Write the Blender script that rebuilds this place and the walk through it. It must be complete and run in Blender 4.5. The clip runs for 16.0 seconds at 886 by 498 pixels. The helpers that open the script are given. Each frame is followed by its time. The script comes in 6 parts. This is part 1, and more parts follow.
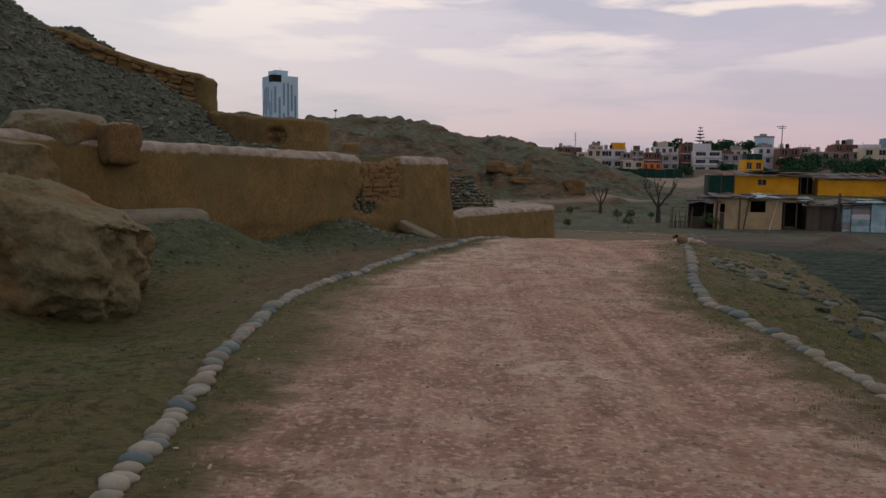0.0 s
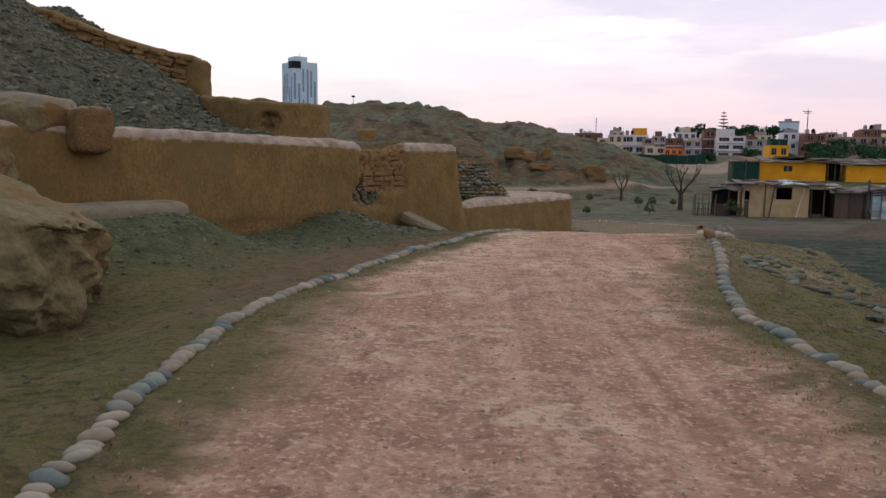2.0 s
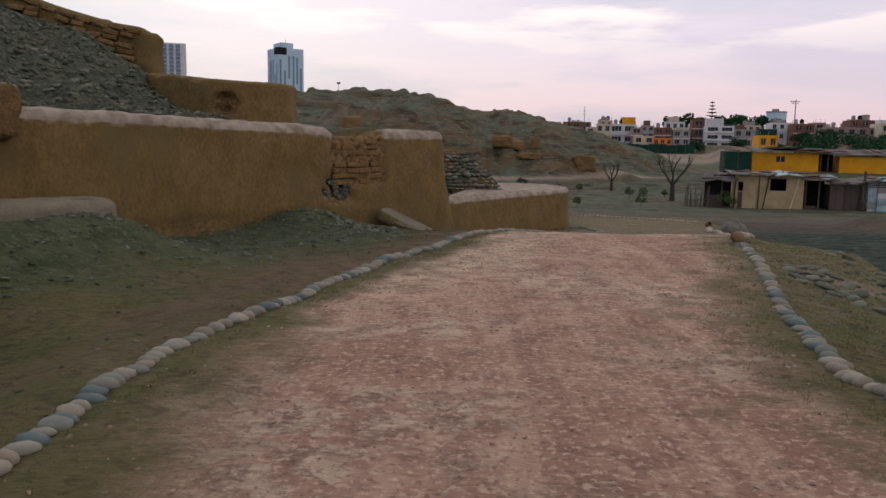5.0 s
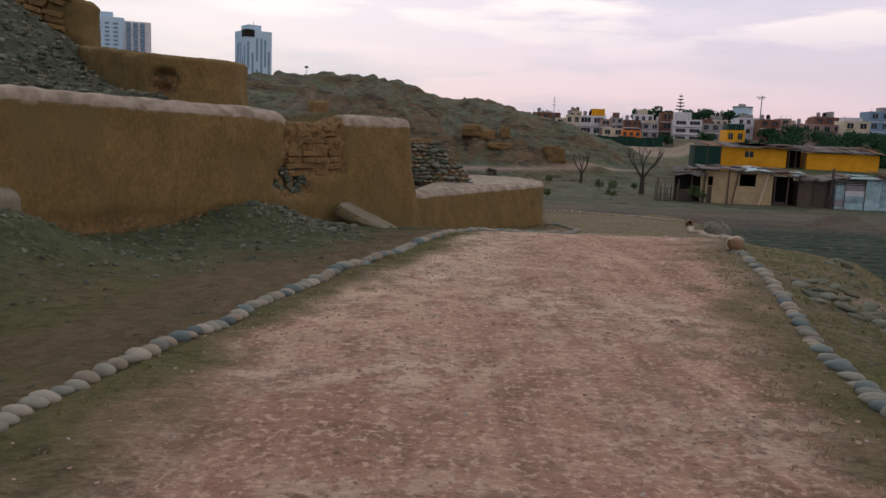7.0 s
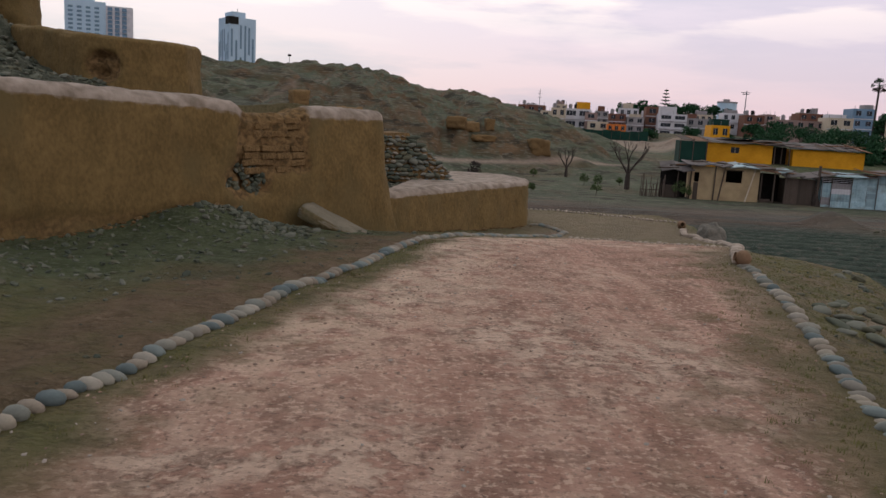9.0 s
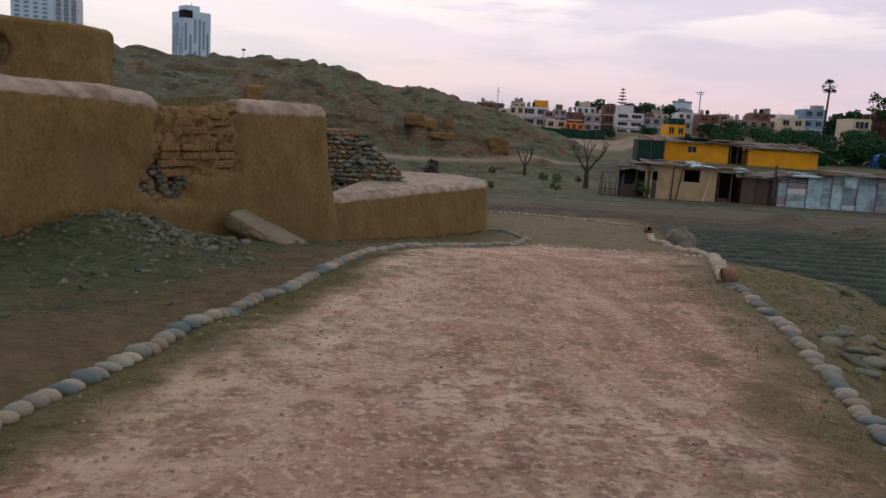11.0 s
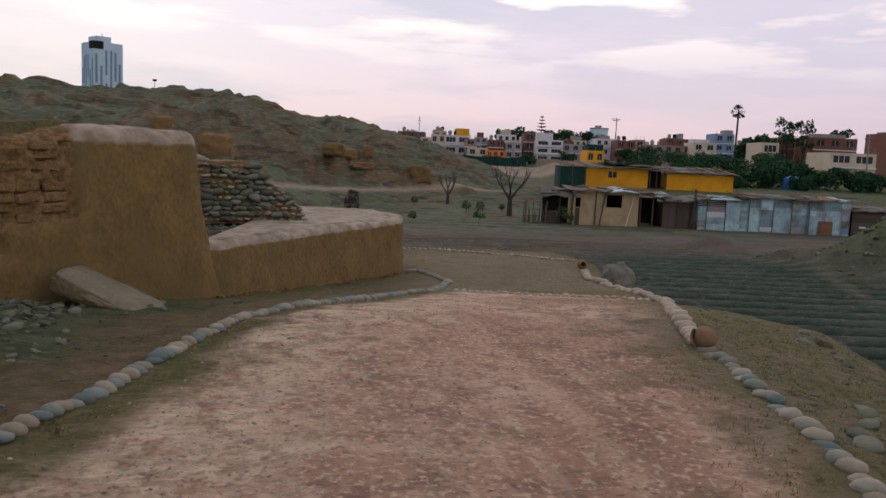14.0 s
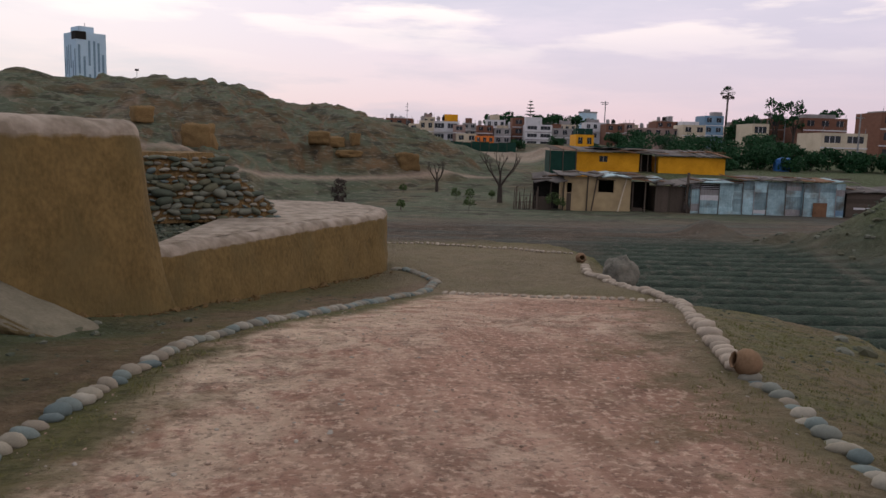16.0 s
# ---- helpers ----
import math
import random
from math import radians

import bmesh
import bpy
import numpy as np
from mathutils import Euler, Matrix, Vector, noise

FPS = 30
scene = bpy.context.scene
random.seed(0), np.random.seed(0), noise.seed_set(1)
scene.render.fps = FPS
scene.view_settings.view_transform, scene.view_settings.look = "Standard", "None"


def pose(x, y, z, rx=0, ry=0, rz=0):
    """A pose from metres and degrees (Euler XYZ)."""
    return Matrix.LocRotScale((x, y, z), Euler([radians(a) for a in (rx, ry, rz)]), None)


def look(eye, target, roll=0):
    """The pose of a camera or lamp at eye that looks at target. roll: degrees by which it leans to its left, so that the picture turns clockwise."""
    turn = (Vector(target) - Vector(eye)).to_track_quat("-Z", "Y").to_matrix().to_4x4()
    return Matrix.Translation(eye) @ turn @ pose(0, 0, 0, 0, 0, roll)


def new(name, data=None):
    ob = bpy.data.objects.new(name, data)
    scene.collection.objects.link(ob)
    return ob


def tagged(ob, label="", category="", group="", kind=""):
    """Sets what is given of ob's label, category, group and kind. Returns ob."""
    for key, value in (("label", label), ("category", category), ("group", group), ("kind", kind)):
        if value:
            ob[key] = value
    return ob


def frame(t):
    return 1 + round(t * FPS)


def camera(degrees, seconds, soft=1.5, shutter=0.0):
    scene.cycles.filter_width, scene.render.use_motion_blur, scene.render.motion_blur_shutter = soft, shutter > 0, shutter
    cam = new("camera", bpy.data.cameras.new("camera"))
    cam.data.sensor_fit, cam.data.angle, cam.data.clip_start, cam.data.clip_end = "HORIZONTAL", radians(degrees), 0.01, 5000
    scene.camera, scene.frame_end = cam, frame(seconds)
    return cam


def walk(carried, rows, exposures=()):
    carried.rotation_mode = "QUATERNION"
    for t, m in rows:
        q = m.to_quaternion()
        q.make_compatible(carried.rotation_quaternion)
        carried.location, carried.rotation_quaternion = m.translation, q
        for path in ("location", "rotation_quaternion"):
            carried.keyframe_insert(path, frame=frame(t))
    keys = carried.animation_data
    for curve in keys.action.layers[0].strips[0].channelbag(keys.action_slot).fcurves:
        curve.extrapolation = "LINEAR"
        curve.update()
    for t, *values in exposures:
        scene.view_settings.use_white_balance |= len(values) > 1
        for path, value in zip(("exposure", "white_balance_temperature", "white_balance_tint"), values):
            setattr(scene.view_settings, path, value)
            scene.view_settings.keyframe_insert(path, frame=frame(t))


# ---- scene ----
cam = camera(58.7, 16.0)
PATH = [
    (0, (-0.067, 0.685, 1.475), (-0.081, 2.675, 1.271), 0.8),
    (0.5, (0.026, 1.009, 1.471), (-0.056, 2.996, 1.259), 0.9),
    (1, (0.126, 1.326, 1.502), (0.034, 3.312, 1.281), 1.3),
    (1.5, (0.183, 1.64, 1.5), (0.102, 3.624, 1.269), 1.0),
    (2, (0.216, 1.988, 1.505), (0.152, 3.973, 1.266), 0.7),
    (2.5, (0.237, 2.314, 1.508), (0.178, 4.298, 1.264), 0.6),
    (3, (0.25, 2.672, 1.506), (0.193, 4.656, 1.26), 0.7),
    (3.5, (0.253, 3.045, 1.504), (0.202, 5.03, 1.258), 0.7),
    (4, (0.24, 3.423, 1.49), (0.183, 5.406, 1.236), 0.7),
    (6.5, (0.167, 5.332, 1.526), (0.208, 7.311, 1.242), 2.0),
    (7, (0.208, 5.665, 1.526), (0.262, 7.642, 1.231), 2.3),
    (7.5, (0.26, 6.02, 1.532), (0.327, 7.996, 1.229), 2.6),
    (8, (0.306, 6.353, 1.553), (0.377, 8.327, 1.241), 2.7),
    (8.5, (0.348, 6.668, 1.571), (0.424, 8.642, 1.26), 2.8),
    (9, (0.384, 6.988, 1.587), (0.48, 8.961, 1.272), 3.1),
    (11.5, (0.646, 8.745, 1.588), (0.863, 10.708, 1.273), 3.3),
    (12, (0.719, 9.114, 1.597), (0.945, 11.08, 1.309), 3.0),
    (12.5, (0.782, 9.466, 1.588), (1.013, 11.439, 1.36), 2.9),
    (13, (0.872, 9.814, 1.576), (1.11, 11.787, 1.346), 3.0),
    (13.5, (0.988, 10.197, 1.561), (1.326, 12.154, 1.328), 3.1),
    (14, (1.089, 10.537, 1.576), (1.473, 12.486, 1.342), 2.6),
    (14.5, (1.144, 10.881, 1.585), (1.552, 12.824, 1.345), 1.7),
    (15, (1.209, 11.176, 1.587), (1.615, 13.119, 1.339), 1.4),
    (15.5, (1.304, 11.506, 1.588), (1.721, 13.445, 1.331), 1.4),
    (16, (1.395, 11.832, 1.597), (1.803, 13.772, 1.33), 1.7),
]
walk(cam, [(t, look(eye, target, roll)) for t, eye, target, roll in PATH],
     [(0, -0.45), (1.2, -0.36), (1.55, -0.20), (2.0, 0.24), (2.5, 0.20), (3.2, 0.1), (6.5, 0.0), (9.0, 0.02), (12.0, 0.02), (12.6, 0.03), (16.0, 0.02)])

# ---- light and sky ----
SUN_DIR = Vector((-0.30, 0.80, 0.52)).normalized()
sun = new("sun", bpy.data.lights.new("sun", "SUN"))
sun.data.energy, sun.data.angle, sun.data.color = 0.35, radians(35), (1.0, 0.88, 0.84)
sun.rotation_euler = SUN_DIR.to_track_quat("Z", "Y").to_euler()
world = bpy.data.worlds.new("world")
scene.world = world
world.use_nodes = True


def build_sky():
    nt = world.node_tree
    nt.nodes.clear()
    N, L = nt.nodes.new, nt.links.new
    out, bg = N("ShaderNodeOutputWorld"), N("ShaderNodeBackground")
    sky = N("ShaderNodeTexSky")
    sky.sky_type, sky.sun_disc = "NISHITA", False
    sky.sun_elevation, sky.sun_rotation = math.asin(SUN_DIR.z), math.atan2(SUN_DIR.x, SUN_DIR.y)
    sky.dust_density = 3.0
    co, sep = N("ShaderNodeTexCoord"), N("ShaderNodeSeparateXYZ")
    L(co.outputs["Generated"], sep.inputs[0])
    # overcast dome: pink low down, lilac grey above, paler overhead
    ramp = N("ShaderNodeValToRGB")
    cr = ramp.color_ramp
    cr.elements[0].position, cr.elements[0].color = 0.0, (0.78, 0.575, 0.645, 1)
    cr.elements[1].position, cr.elements[1].color = 1.0, (0.365, 0.395, 0.365, 1)
    for p, c in ((0.05, (0.785, 0.61, 0.69, 1)), (0.13, (0.76, 0.655, 0.765, 1)), (0.24, (0.82, 0.74, 0.83, 1)), (0.34, (0.92, 0.87, 0.91, 1)), (0.55, (0.53, 0.54, 0.51, 1))):
        cr.elements.new(p).color = c
    L(sep.outputs["Z"], ramp.inputs[0])
    # cloud layers, stretched along the horizon
    mp = N("ShaderNodeMapping")
    mp.inputs["Scale"].default_value = (1.6, 1.6, 9.0)
    mp.inputs["Location"].default_value = (0.35, 0.1, 0.2)
    L(co.outputs["Generated"], mp.inputs[0])
    n1 = N("ShaderNodeTexNoise")
    n1.inputs["Scale"].default_value, n1.inputs["Detail"].default_value, n1.inputs["Roughness"].default_value = 1.7, 7, 0.55
    L(mp.outputs[0], n1.inputs["Vector"])
    r1 = N("ShaderNodeValToRGB")
    r1.color_ramp.elements[0].position, r1.color_ramp.elements[1].position = 0.44, 0.58
    L(n1.outputs[0], r1.inputs[0])
    dark = N("ShaderNodeMix")
    dark.data_type = "RGBA"
    dark.inputs[7].default_value = (0.43, 0.45, 0.60, 1)
    fac = N("ShaderNodeMath")
    fac.operation = "MULTIPLY"
    fac.inputs[1].default_value = 0.80
    side, part_w = N("ShaderNodeMapRange"), N("ShaderNodeMath")
    side.inputs["From Min"].default_value, side.inputs["From Max"].default_value = 0.42, -0.02
    side.inputs["To Min"].default_value, side.inputs["To Max"].default_value = 0.30, 1.0
    L(sep.outputs["X"], side.inputs["Value"])
    part_w.operation = "MULTIPLY"
    L(r1.outputs[0], part_w.inputs[0])
    L(side.outputs[0], part_w.inputs[1])
    L(part_w.outputs[0], fac.inputs[0])
    L(fac.outputs[0], dark.inputs[0])
    L(ramp.outputs[0], dark.inputs[6])
    mp2 = N("ShaderNodeMapping")
    mp2.inputs["Scale"].default_value = (2.2, 2.2, 13.0)
    mp2.inputs["Location"].default_value = (3.1, 1.7, 0.9)
    L(co.outputs["Generated"], mp2.inputs[0])
    n2 = N("ShaderNodeTexNoise")
    n2.inputs["Scale"].default_value, n2.inputs["Detail"].default_value = 2.3, 8
    L(mp2.outputs[0], n2.inputs["Vector"])
    r2 = N("ShaderNodeValToRGB")
    r2.color_ramp.elements[0].position, r2.color_ramp.elements[1].position = 0.50, 0.60
    L(n2.outputs[0], r2.inputs[0])
    high = N("ShaderNodeMapRange")
    high.inputs["From Min"].default_value, high.inputs["From Max"].default_value = 0.09, 0.19
    L(sep.outputs["Z"], high.inputs["Value"])
    f2 = N("ShaderNodeMath")
    f2.operation = "MULTIPLY"
    L(r2.outputs[0], f2.inputs[0])
    L(high.outputs[0], f2.inputs[1])
    lit = N("ShaderNodeMix")
    lit.data_type = "RGBA"
    lit.inputs[7].default_value = (1.22, 1.03, 0.95, 1)
    L(f2.outputs[0], lit.inputs[0])
    L(dark.outputs[2], lit.inputs[6])
    # a blue-grey cloud bank towards the west
    west = N("ShaderNodeMapRange")
    west.inputs["From Min"].default_value, west.inputs["From Max"].default_value = 0.22, -0.34
    west.inputs["To Max"].default_value = 0.55
    L(sep.outputs["X"], west.inputs["Value"])
    bank = N("ShaderNodeMix")
    bank.data_type = "RGBA"
    bank.inputs[7].default_value = (0.42, 0.47, 0.59, 1)
    L(west.outputs[0], bank.inputs[0])
    L(lit.outputs[2], bank.inputs[6])
    # a little of the clear sky shows through
    tint = N("ShaderNodeVectorMath")
    tint.operation = "SCALE"
    tint.inputs["Scale"].default_value = 0.02
    L(sky.outputs[0], tint.inputs[0])
    add = N("ShaderNodeVectorMath")
    L(bank.outputs[2], add.inputs[0])
    L(tint.outputs[0], add.inputs[1])
    L(add.outputs[0], bg.inputs["Color"])
    bg.inputs["Strength"].default_value = SKY_STRENGTH
    L(bg.outputs[0], out.inputs[0])


SKY_STRENGTH = 0.92
build_sky()


# ---- materials ----
def material(name, low, high, scale=4.0, fine=40.0, rough=0.9, bump=0.3, bump_scale=None, contrast=0.5, mix=0.35, vary=0.0, metal=0.0, stretch=(1, 1, 1), dirt=None):
    """Two tones by broad noise, broken by fine grain, with relief from both."""
    m = bpy.data.materials.new(name)
    m.use_nodes = True
    nt = m.node_tree
    N, L = nt.nodes.new, nt.links.new
    b = nt.nodes["Principled BSDF"]
    b.inputs["Roughness"].default_value, b.inputs["Metallic"].default_value = rough, metal
    b.inputs["Specular IOR Level"].default_value = 0.25
    co, mp = N("ShaderNodeTexCoord"), N("ShaderNodeMapping")
    geo = N("ShaderNodeNewGeometry")
    mp.inputs["Scale"].default_value = stretch
    L(geo.outputs["Position"], mp.inputs[0])
    n1, n2 = N("ShaderNodeTexNoise"), N("ShaderNodeTexNoise")
    n1.inputs["Scale"].default_value, n1.inputs["Detail"].default_value, n1.inputs["Roughness"].default_value = scale, 6, 0.6
    n2.inputs["Scale"].default_value, n2.inputs["Detail"].default_value = fine, 4
    for n in (n1, n2):
        L(mp.outputs[0], n.inputs["Vector"])
    s = N("ShaderNodeMix")
    s.inputs[0].default_value = mix
    L(n1.outputs[0], s.inputs[2])
    L(n2.outputs[0], s.inputs[3])
    r = N("ShaderNodeMapRange")
    r.inputs["From Min"].default_value, r.inputs["From Max"].default_value = 0.5 - contrast / 4, 0.5 + contrast / 4
    L(s.outputs[0], r.inputs["Value"])
    c = N("ShaderNodeMix")
    c.data_type = "RGBA"
    c.inputs[6].default_value, c.inputs[7].default_value = (*low, 1), (*high, 1)
    L(r.outputs[0], c.inputs[0])
    colour = c.outputs[2]
    if dirt:
        n3 = N("ShaderNodeTexNoise")
        n3.inputs["Scale"].default_value, n3.inputs["Detail"].default_value = scale * 0.35, 8
        L(mp.outputs[0], n3.inputs["Vector"])
        r3 = N("ShaderNodeMapRange")
        r3.inputs["From Min"].default_value, r3.inputs["From Max"].default_value = 0.5, 0.68
        L(n3.outputs[0], r3.inputs["Value"])
        d = N("ShaderNodeMix")
        d.data_type = "RGBA"
        d.inputs[7].default_value = (*dirt, 1)
        L(r3.outputs[0], d.inputs[0])
        L(colour, d.inputs[6])
        colour = d.outputs[2]
    if vary:
        o, h = N("ShaderNodeObjectInfo"), N("ShaderNodeHueSaturation")
        v = N("ShaderNodeMapRange")
        v.inputs["To Min"].default_value, v.inputs["To Max"].default_value = 1 - vary, 1 + vary
        L(o.outputs["Random"], v.inputs["Value"])
        L(v.outputs[0], h.inputs["Value"])
        L(colour, h.inputs["Color"])
        colour = h.outputs[0]
    L(colour, b.inputs["Base Color"])
    bp = N("ShaderNodeBump")
    bp.inputs["Strength"].default_value, bp.inputs["Distance"].default_value = bump, bump_scale or 0.02
    L(s.outputs[0], bp.inputs["Height"])
    L(bp.outputs[0], b.inputs["Normal"])
    return m


def stone_material(name, tones, rough=0.8):
    """One of several tones for each stone (by object or by island), speckled."""
    m = material(name, (1, 1, 1), (0.72, 0.72, 0.72), 9, 90, rough, 0.25, 0.01, 0.6)
    nt = m.node_tree
    N, L = nt.nodes.new, nt.links.new
    b = nt.nodes["Principled BSDF"]
    old = b.inputs["Base Color"].links[0].from_socket
    o, g, a = N("ShaderNodeObjectInfo"), N("ShaderNodeNewGeometry"), N("ShaderNodeMath")
    a.operation = "ADD"
    L(o.outputs["Random"], a.inputs[0])
    L(g.outputs["Random Per Island"], a.inputs[1])
    f = N("ShaderNodeMath")
    f.operation = "FRACT"
    L(a.outputs[0], f.inputs[0])
    r = N("ShaderNodeValToRGB")
    r.color_ramp.interpolation = "CONSTANT"
    e = r.color_ramp.elements
    e[0].color, e[1].color, e[1].position = (*tones[0], 1), (*tones[1], 1), 1 / len(tones)
    for n, t in enumerate(tones[2:]):
        e.new((n + 2) / len(tones)).color = (*t, 1)
    L(f.outputs[0], r.inputs[0])
    x = N("ShaderNodeMix")
    x.data_type, x.blend_type = "RGBA", "MULTIPLY"
    x.inputs[0].default_value = 1.0
    L(r.outputs[0], x.inputs[6])
    L(old, x.inputs[7])
    L(x.outputs[2], b.inputs["Base Color"])
    return m




def wall_material():
    """Mud plaster, with a pale cap along the top and crumbling raw patches where the wall's own masks put them."""
    m = material("adobe plaster", (0.104, 0.070, 0.024), (0.228, 0.151, 0.060), 3.0, 20, 0.95, 0.9, 0.03, 0.75, 0.48, dirt=(0.142, 0.104, 0.044), stretch=(1, 1, 0.75))
    nt = m.node_tree
    N, L = nt.nodes.new, nt.links.new
    b = nt.nodes["Principled BSDF"]
    colour = b.inputs["Base Color"].links[0].from_socket
    geo = N("ShaderNodeNewGeometry")
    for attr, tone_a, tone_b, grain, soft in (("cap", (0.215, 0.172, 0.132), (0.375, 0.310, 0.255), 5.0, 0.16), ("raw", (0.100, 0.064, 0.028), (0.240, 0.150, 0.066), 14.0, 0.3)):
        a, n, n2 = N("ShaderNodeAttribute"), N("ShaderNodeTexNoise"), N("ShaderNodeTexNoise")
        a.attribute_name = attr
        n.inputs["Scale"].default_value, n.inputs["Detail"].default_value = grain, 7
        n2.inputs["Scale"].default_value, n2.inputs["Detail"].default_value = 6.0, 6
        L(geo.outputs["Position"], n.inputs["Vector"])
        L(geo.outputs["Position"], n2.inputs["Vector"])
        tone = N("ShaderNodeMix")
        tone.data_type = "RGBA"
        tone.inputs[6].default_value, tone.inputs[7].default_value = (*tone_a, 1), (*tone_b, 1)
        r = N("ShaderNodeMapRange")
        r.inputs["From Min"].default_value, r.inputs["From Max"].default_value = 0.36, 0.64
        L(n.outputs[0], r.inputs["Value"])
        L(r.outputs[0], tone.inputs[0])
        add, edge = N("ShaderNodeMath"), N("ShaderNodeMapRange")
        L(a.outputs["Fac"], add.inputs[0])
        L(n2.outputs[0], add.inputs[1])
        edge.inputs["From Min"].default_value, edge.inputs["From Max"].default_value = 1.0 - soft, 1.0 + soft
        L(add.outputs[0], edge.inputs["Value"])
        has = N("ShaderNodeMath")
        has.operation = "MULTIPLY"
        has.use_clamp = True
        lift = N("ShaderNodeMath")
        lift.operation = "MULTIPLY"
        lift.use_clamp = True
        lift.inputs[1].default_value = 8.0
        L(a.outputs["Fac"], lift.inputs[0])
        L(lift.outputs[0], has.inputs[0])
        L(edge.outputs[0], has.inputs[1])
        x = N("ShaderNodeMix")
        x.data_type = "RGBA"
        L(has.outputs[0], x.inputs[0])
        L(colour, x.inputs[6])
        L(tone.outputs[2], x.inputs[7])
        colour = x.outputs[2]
    L(colour, b.inputs["Base Color"])
    return m


ADOBE = wall_material()
ADOBE_RAW = material("broken adobe", (0.110, 0.070, 0.030), (0.270, 0.168, 0.074), 7, 30, 0.97, 1.0, 0.06, 0.7, 0.55, vary=0.18)
MUD_PALE = material("pale crusted mud", (0.125, 0.112, 0.078), (0.245, 0.212, 0.155), 3, 30, 0.95, 0.6, 0.03, 0.7)
COBBLE = stone_material("river cobbles", [(0.29, 0.275, 0.225), (0.22, 0.228, 0.195), (0.33, 0.29, 0.225), (0.20, 0.235, 0.220), (0.135, 0.168, 0.165), (0.36, 0.325, 0.265), (0.28, 0.235, 0.18), (0.24, 0.22, 0.18)])
BOULDER = material("crusted olive adobe", (0.085, 0.066, 0.030), (0.215, 0.185, 0.105), 3.2, 17, 0.97, 1.0, 0.07, 0.9, 0.5, dirt=(0.165, 0.098, 0.040))
RUBBLE = stone_material("rubble stones", [(0.100, 0.112, 0.080), (0.140, 0.148, 0.108), (0.080, 0.094, 0.070), (0.128, 0.125, 0.082), (0.185, 0.188, 0.148)], 0.9)
CURB = material("mortared pale kerb", (0.29, 0.24, 0.19), (0.44, 0.365, 0.295), 6, 60, 0.9, 0.4, 0.01, 0.6, vary=0.12)
GRIT = stone_material("road grit", [(0.40, 0.26, 0.19), (0.52, 0.37, 0.28), (0.30, 0.20, 0.15), (0.46, 0.40, 0.34), (0.36, 0.25, 0.19)], 0.95)
ROCK = material("rough grey rock", (0.095, 0.090, 0.075), (0.23, 0.21, 0.175), 5, 30, 0.95, 0.8, 0.04, 0.8)
CLAY = material("fired clay", (0.15, 0.092, 0.052), (0.24, 0.145, 0.085), 6, 60, 0.85, 0.3, 0.005)
BARK = material("dry bark", (0.035, 0.028, 0.024), (0.09, 0.07, 0.06), 12, 60, 0.95, 0.8, 0.02)
LEAF = material("dark foliage", (0.007, 0.038, 0.016), (0.026, 0.088, 0.030), 2, 12, 0.8, 0.2)
LEAF_LIGHT = material("shrub foliage", (0.05, 0.085, 0.03), (0.10, 0.14, 0.05), 2, 12, 0.8, 0.2)
# near-black: paints the shade inside rooms on back walls, also plain dark parts
DARK = material("near-black and interior shade", (0.012, 0.011, 0.010), (0.025, 0.022, 0.02), 3, 20, 0.95, 0.1)
WOOD = material("weathered planks", (0.060, 0.046, 0.036), (0.13, 0.10, 0.08), 6, 60, 0.9, 0.6, 0.01, 0.8, stretch=(1, 1, 6), vary=0.25)
TIN = material("weathered tin sheet", (0.17, 0.27, 0.31), (0.46, 0.62, 0.66), 1.6, 14, 0.65, 0.35, 0.02, 0.9, metal=0.1, dirt=(0.16, 0.15, 0.13), vary=0.35)
ROOFSHEET = material("patched roofing sheets", (0.055, 0.050, 0.046), (0.19, 0.165, 0.155), 1.0, 12, 0.85, 0.4, 0.03, 0.8, vary=0.25)
HUTWALL = material("ochre painted mud brick", (0.37, 0.275, 0.155), (0.48, 0.36, 0.21), 1.5, 14, 0.92, 0.5, 0.03, 0.7, dirt=(0.28, 0.20, 0.12))
YELLOW = material("deep yellow painted render", (0.58, 0.25, 0.010), (0.78, 0.37, 0.02), 0.8, 9, 0.85, 0.2, 0.02, 0.6)
BRICK = material("raw red brickwork", (0.13, 0.062, 0.042), (0.21, 0.098, 0.066), 0.7, 8, 0.92, 0.3, 0.02, 0.7, stretch=(1, 1, 3))
WHITE = material("white painted render", (0.52, 0.51, 0.53), (0.68, 0.66, 0.68), 0.4, 5, 0.85, 0.15, 0.02, 0.6)
CREAM = material("cream painted render", (0.46, 0.38, 0.28), (0.60, 0.51, 0.39), 0.4, 5, 0.85, 0.15, 0.02, 0.6)
GREY = material("grey cement render", (0.22, 0.20, 0.20), (0.36, 0.34, 0.34), 0.4, 5, 0.9, 0.2, 0.02, 0.6)
PINK = material("dusty pink render", (0.24, 0.165, 0.145), (0.34, 0.24, 0.21), 0.4, 5, 0.9, 0.2, 0.02, 0.6)
ORANGE = material("orange painted render", (0.62, 0.16, 0.03), (0.75, 0.22, 0.05), 0.4, 5, 0.85, 0.2)
BLUE = material("blue painted render", (0.13, 0.22, 0.32), (0.22, 0.33, 0.44), 0.4, 5, 0.85, 0.2)
GREEN = material("green shade net", (0.006, 0.030, 0.022), (0.014, 0.058, 0.042), 0.6, 12, 0.9, 0.3)
# pale cladding, its colour lightened and blued to paint in distance haze
TOWERWALL = material("pale tower cladding with painted haze", (0.40, 0.54, 0.66), (0.48, 0.62, 0.73), 0.05, 1, 0.6, 0.05)
METAL = material("dull galvanised steel", (0.18, 0.18, 0.19), (0.30, 0.30, 0.31), 3, 20, 0.5, 0.1, metal=0.6)
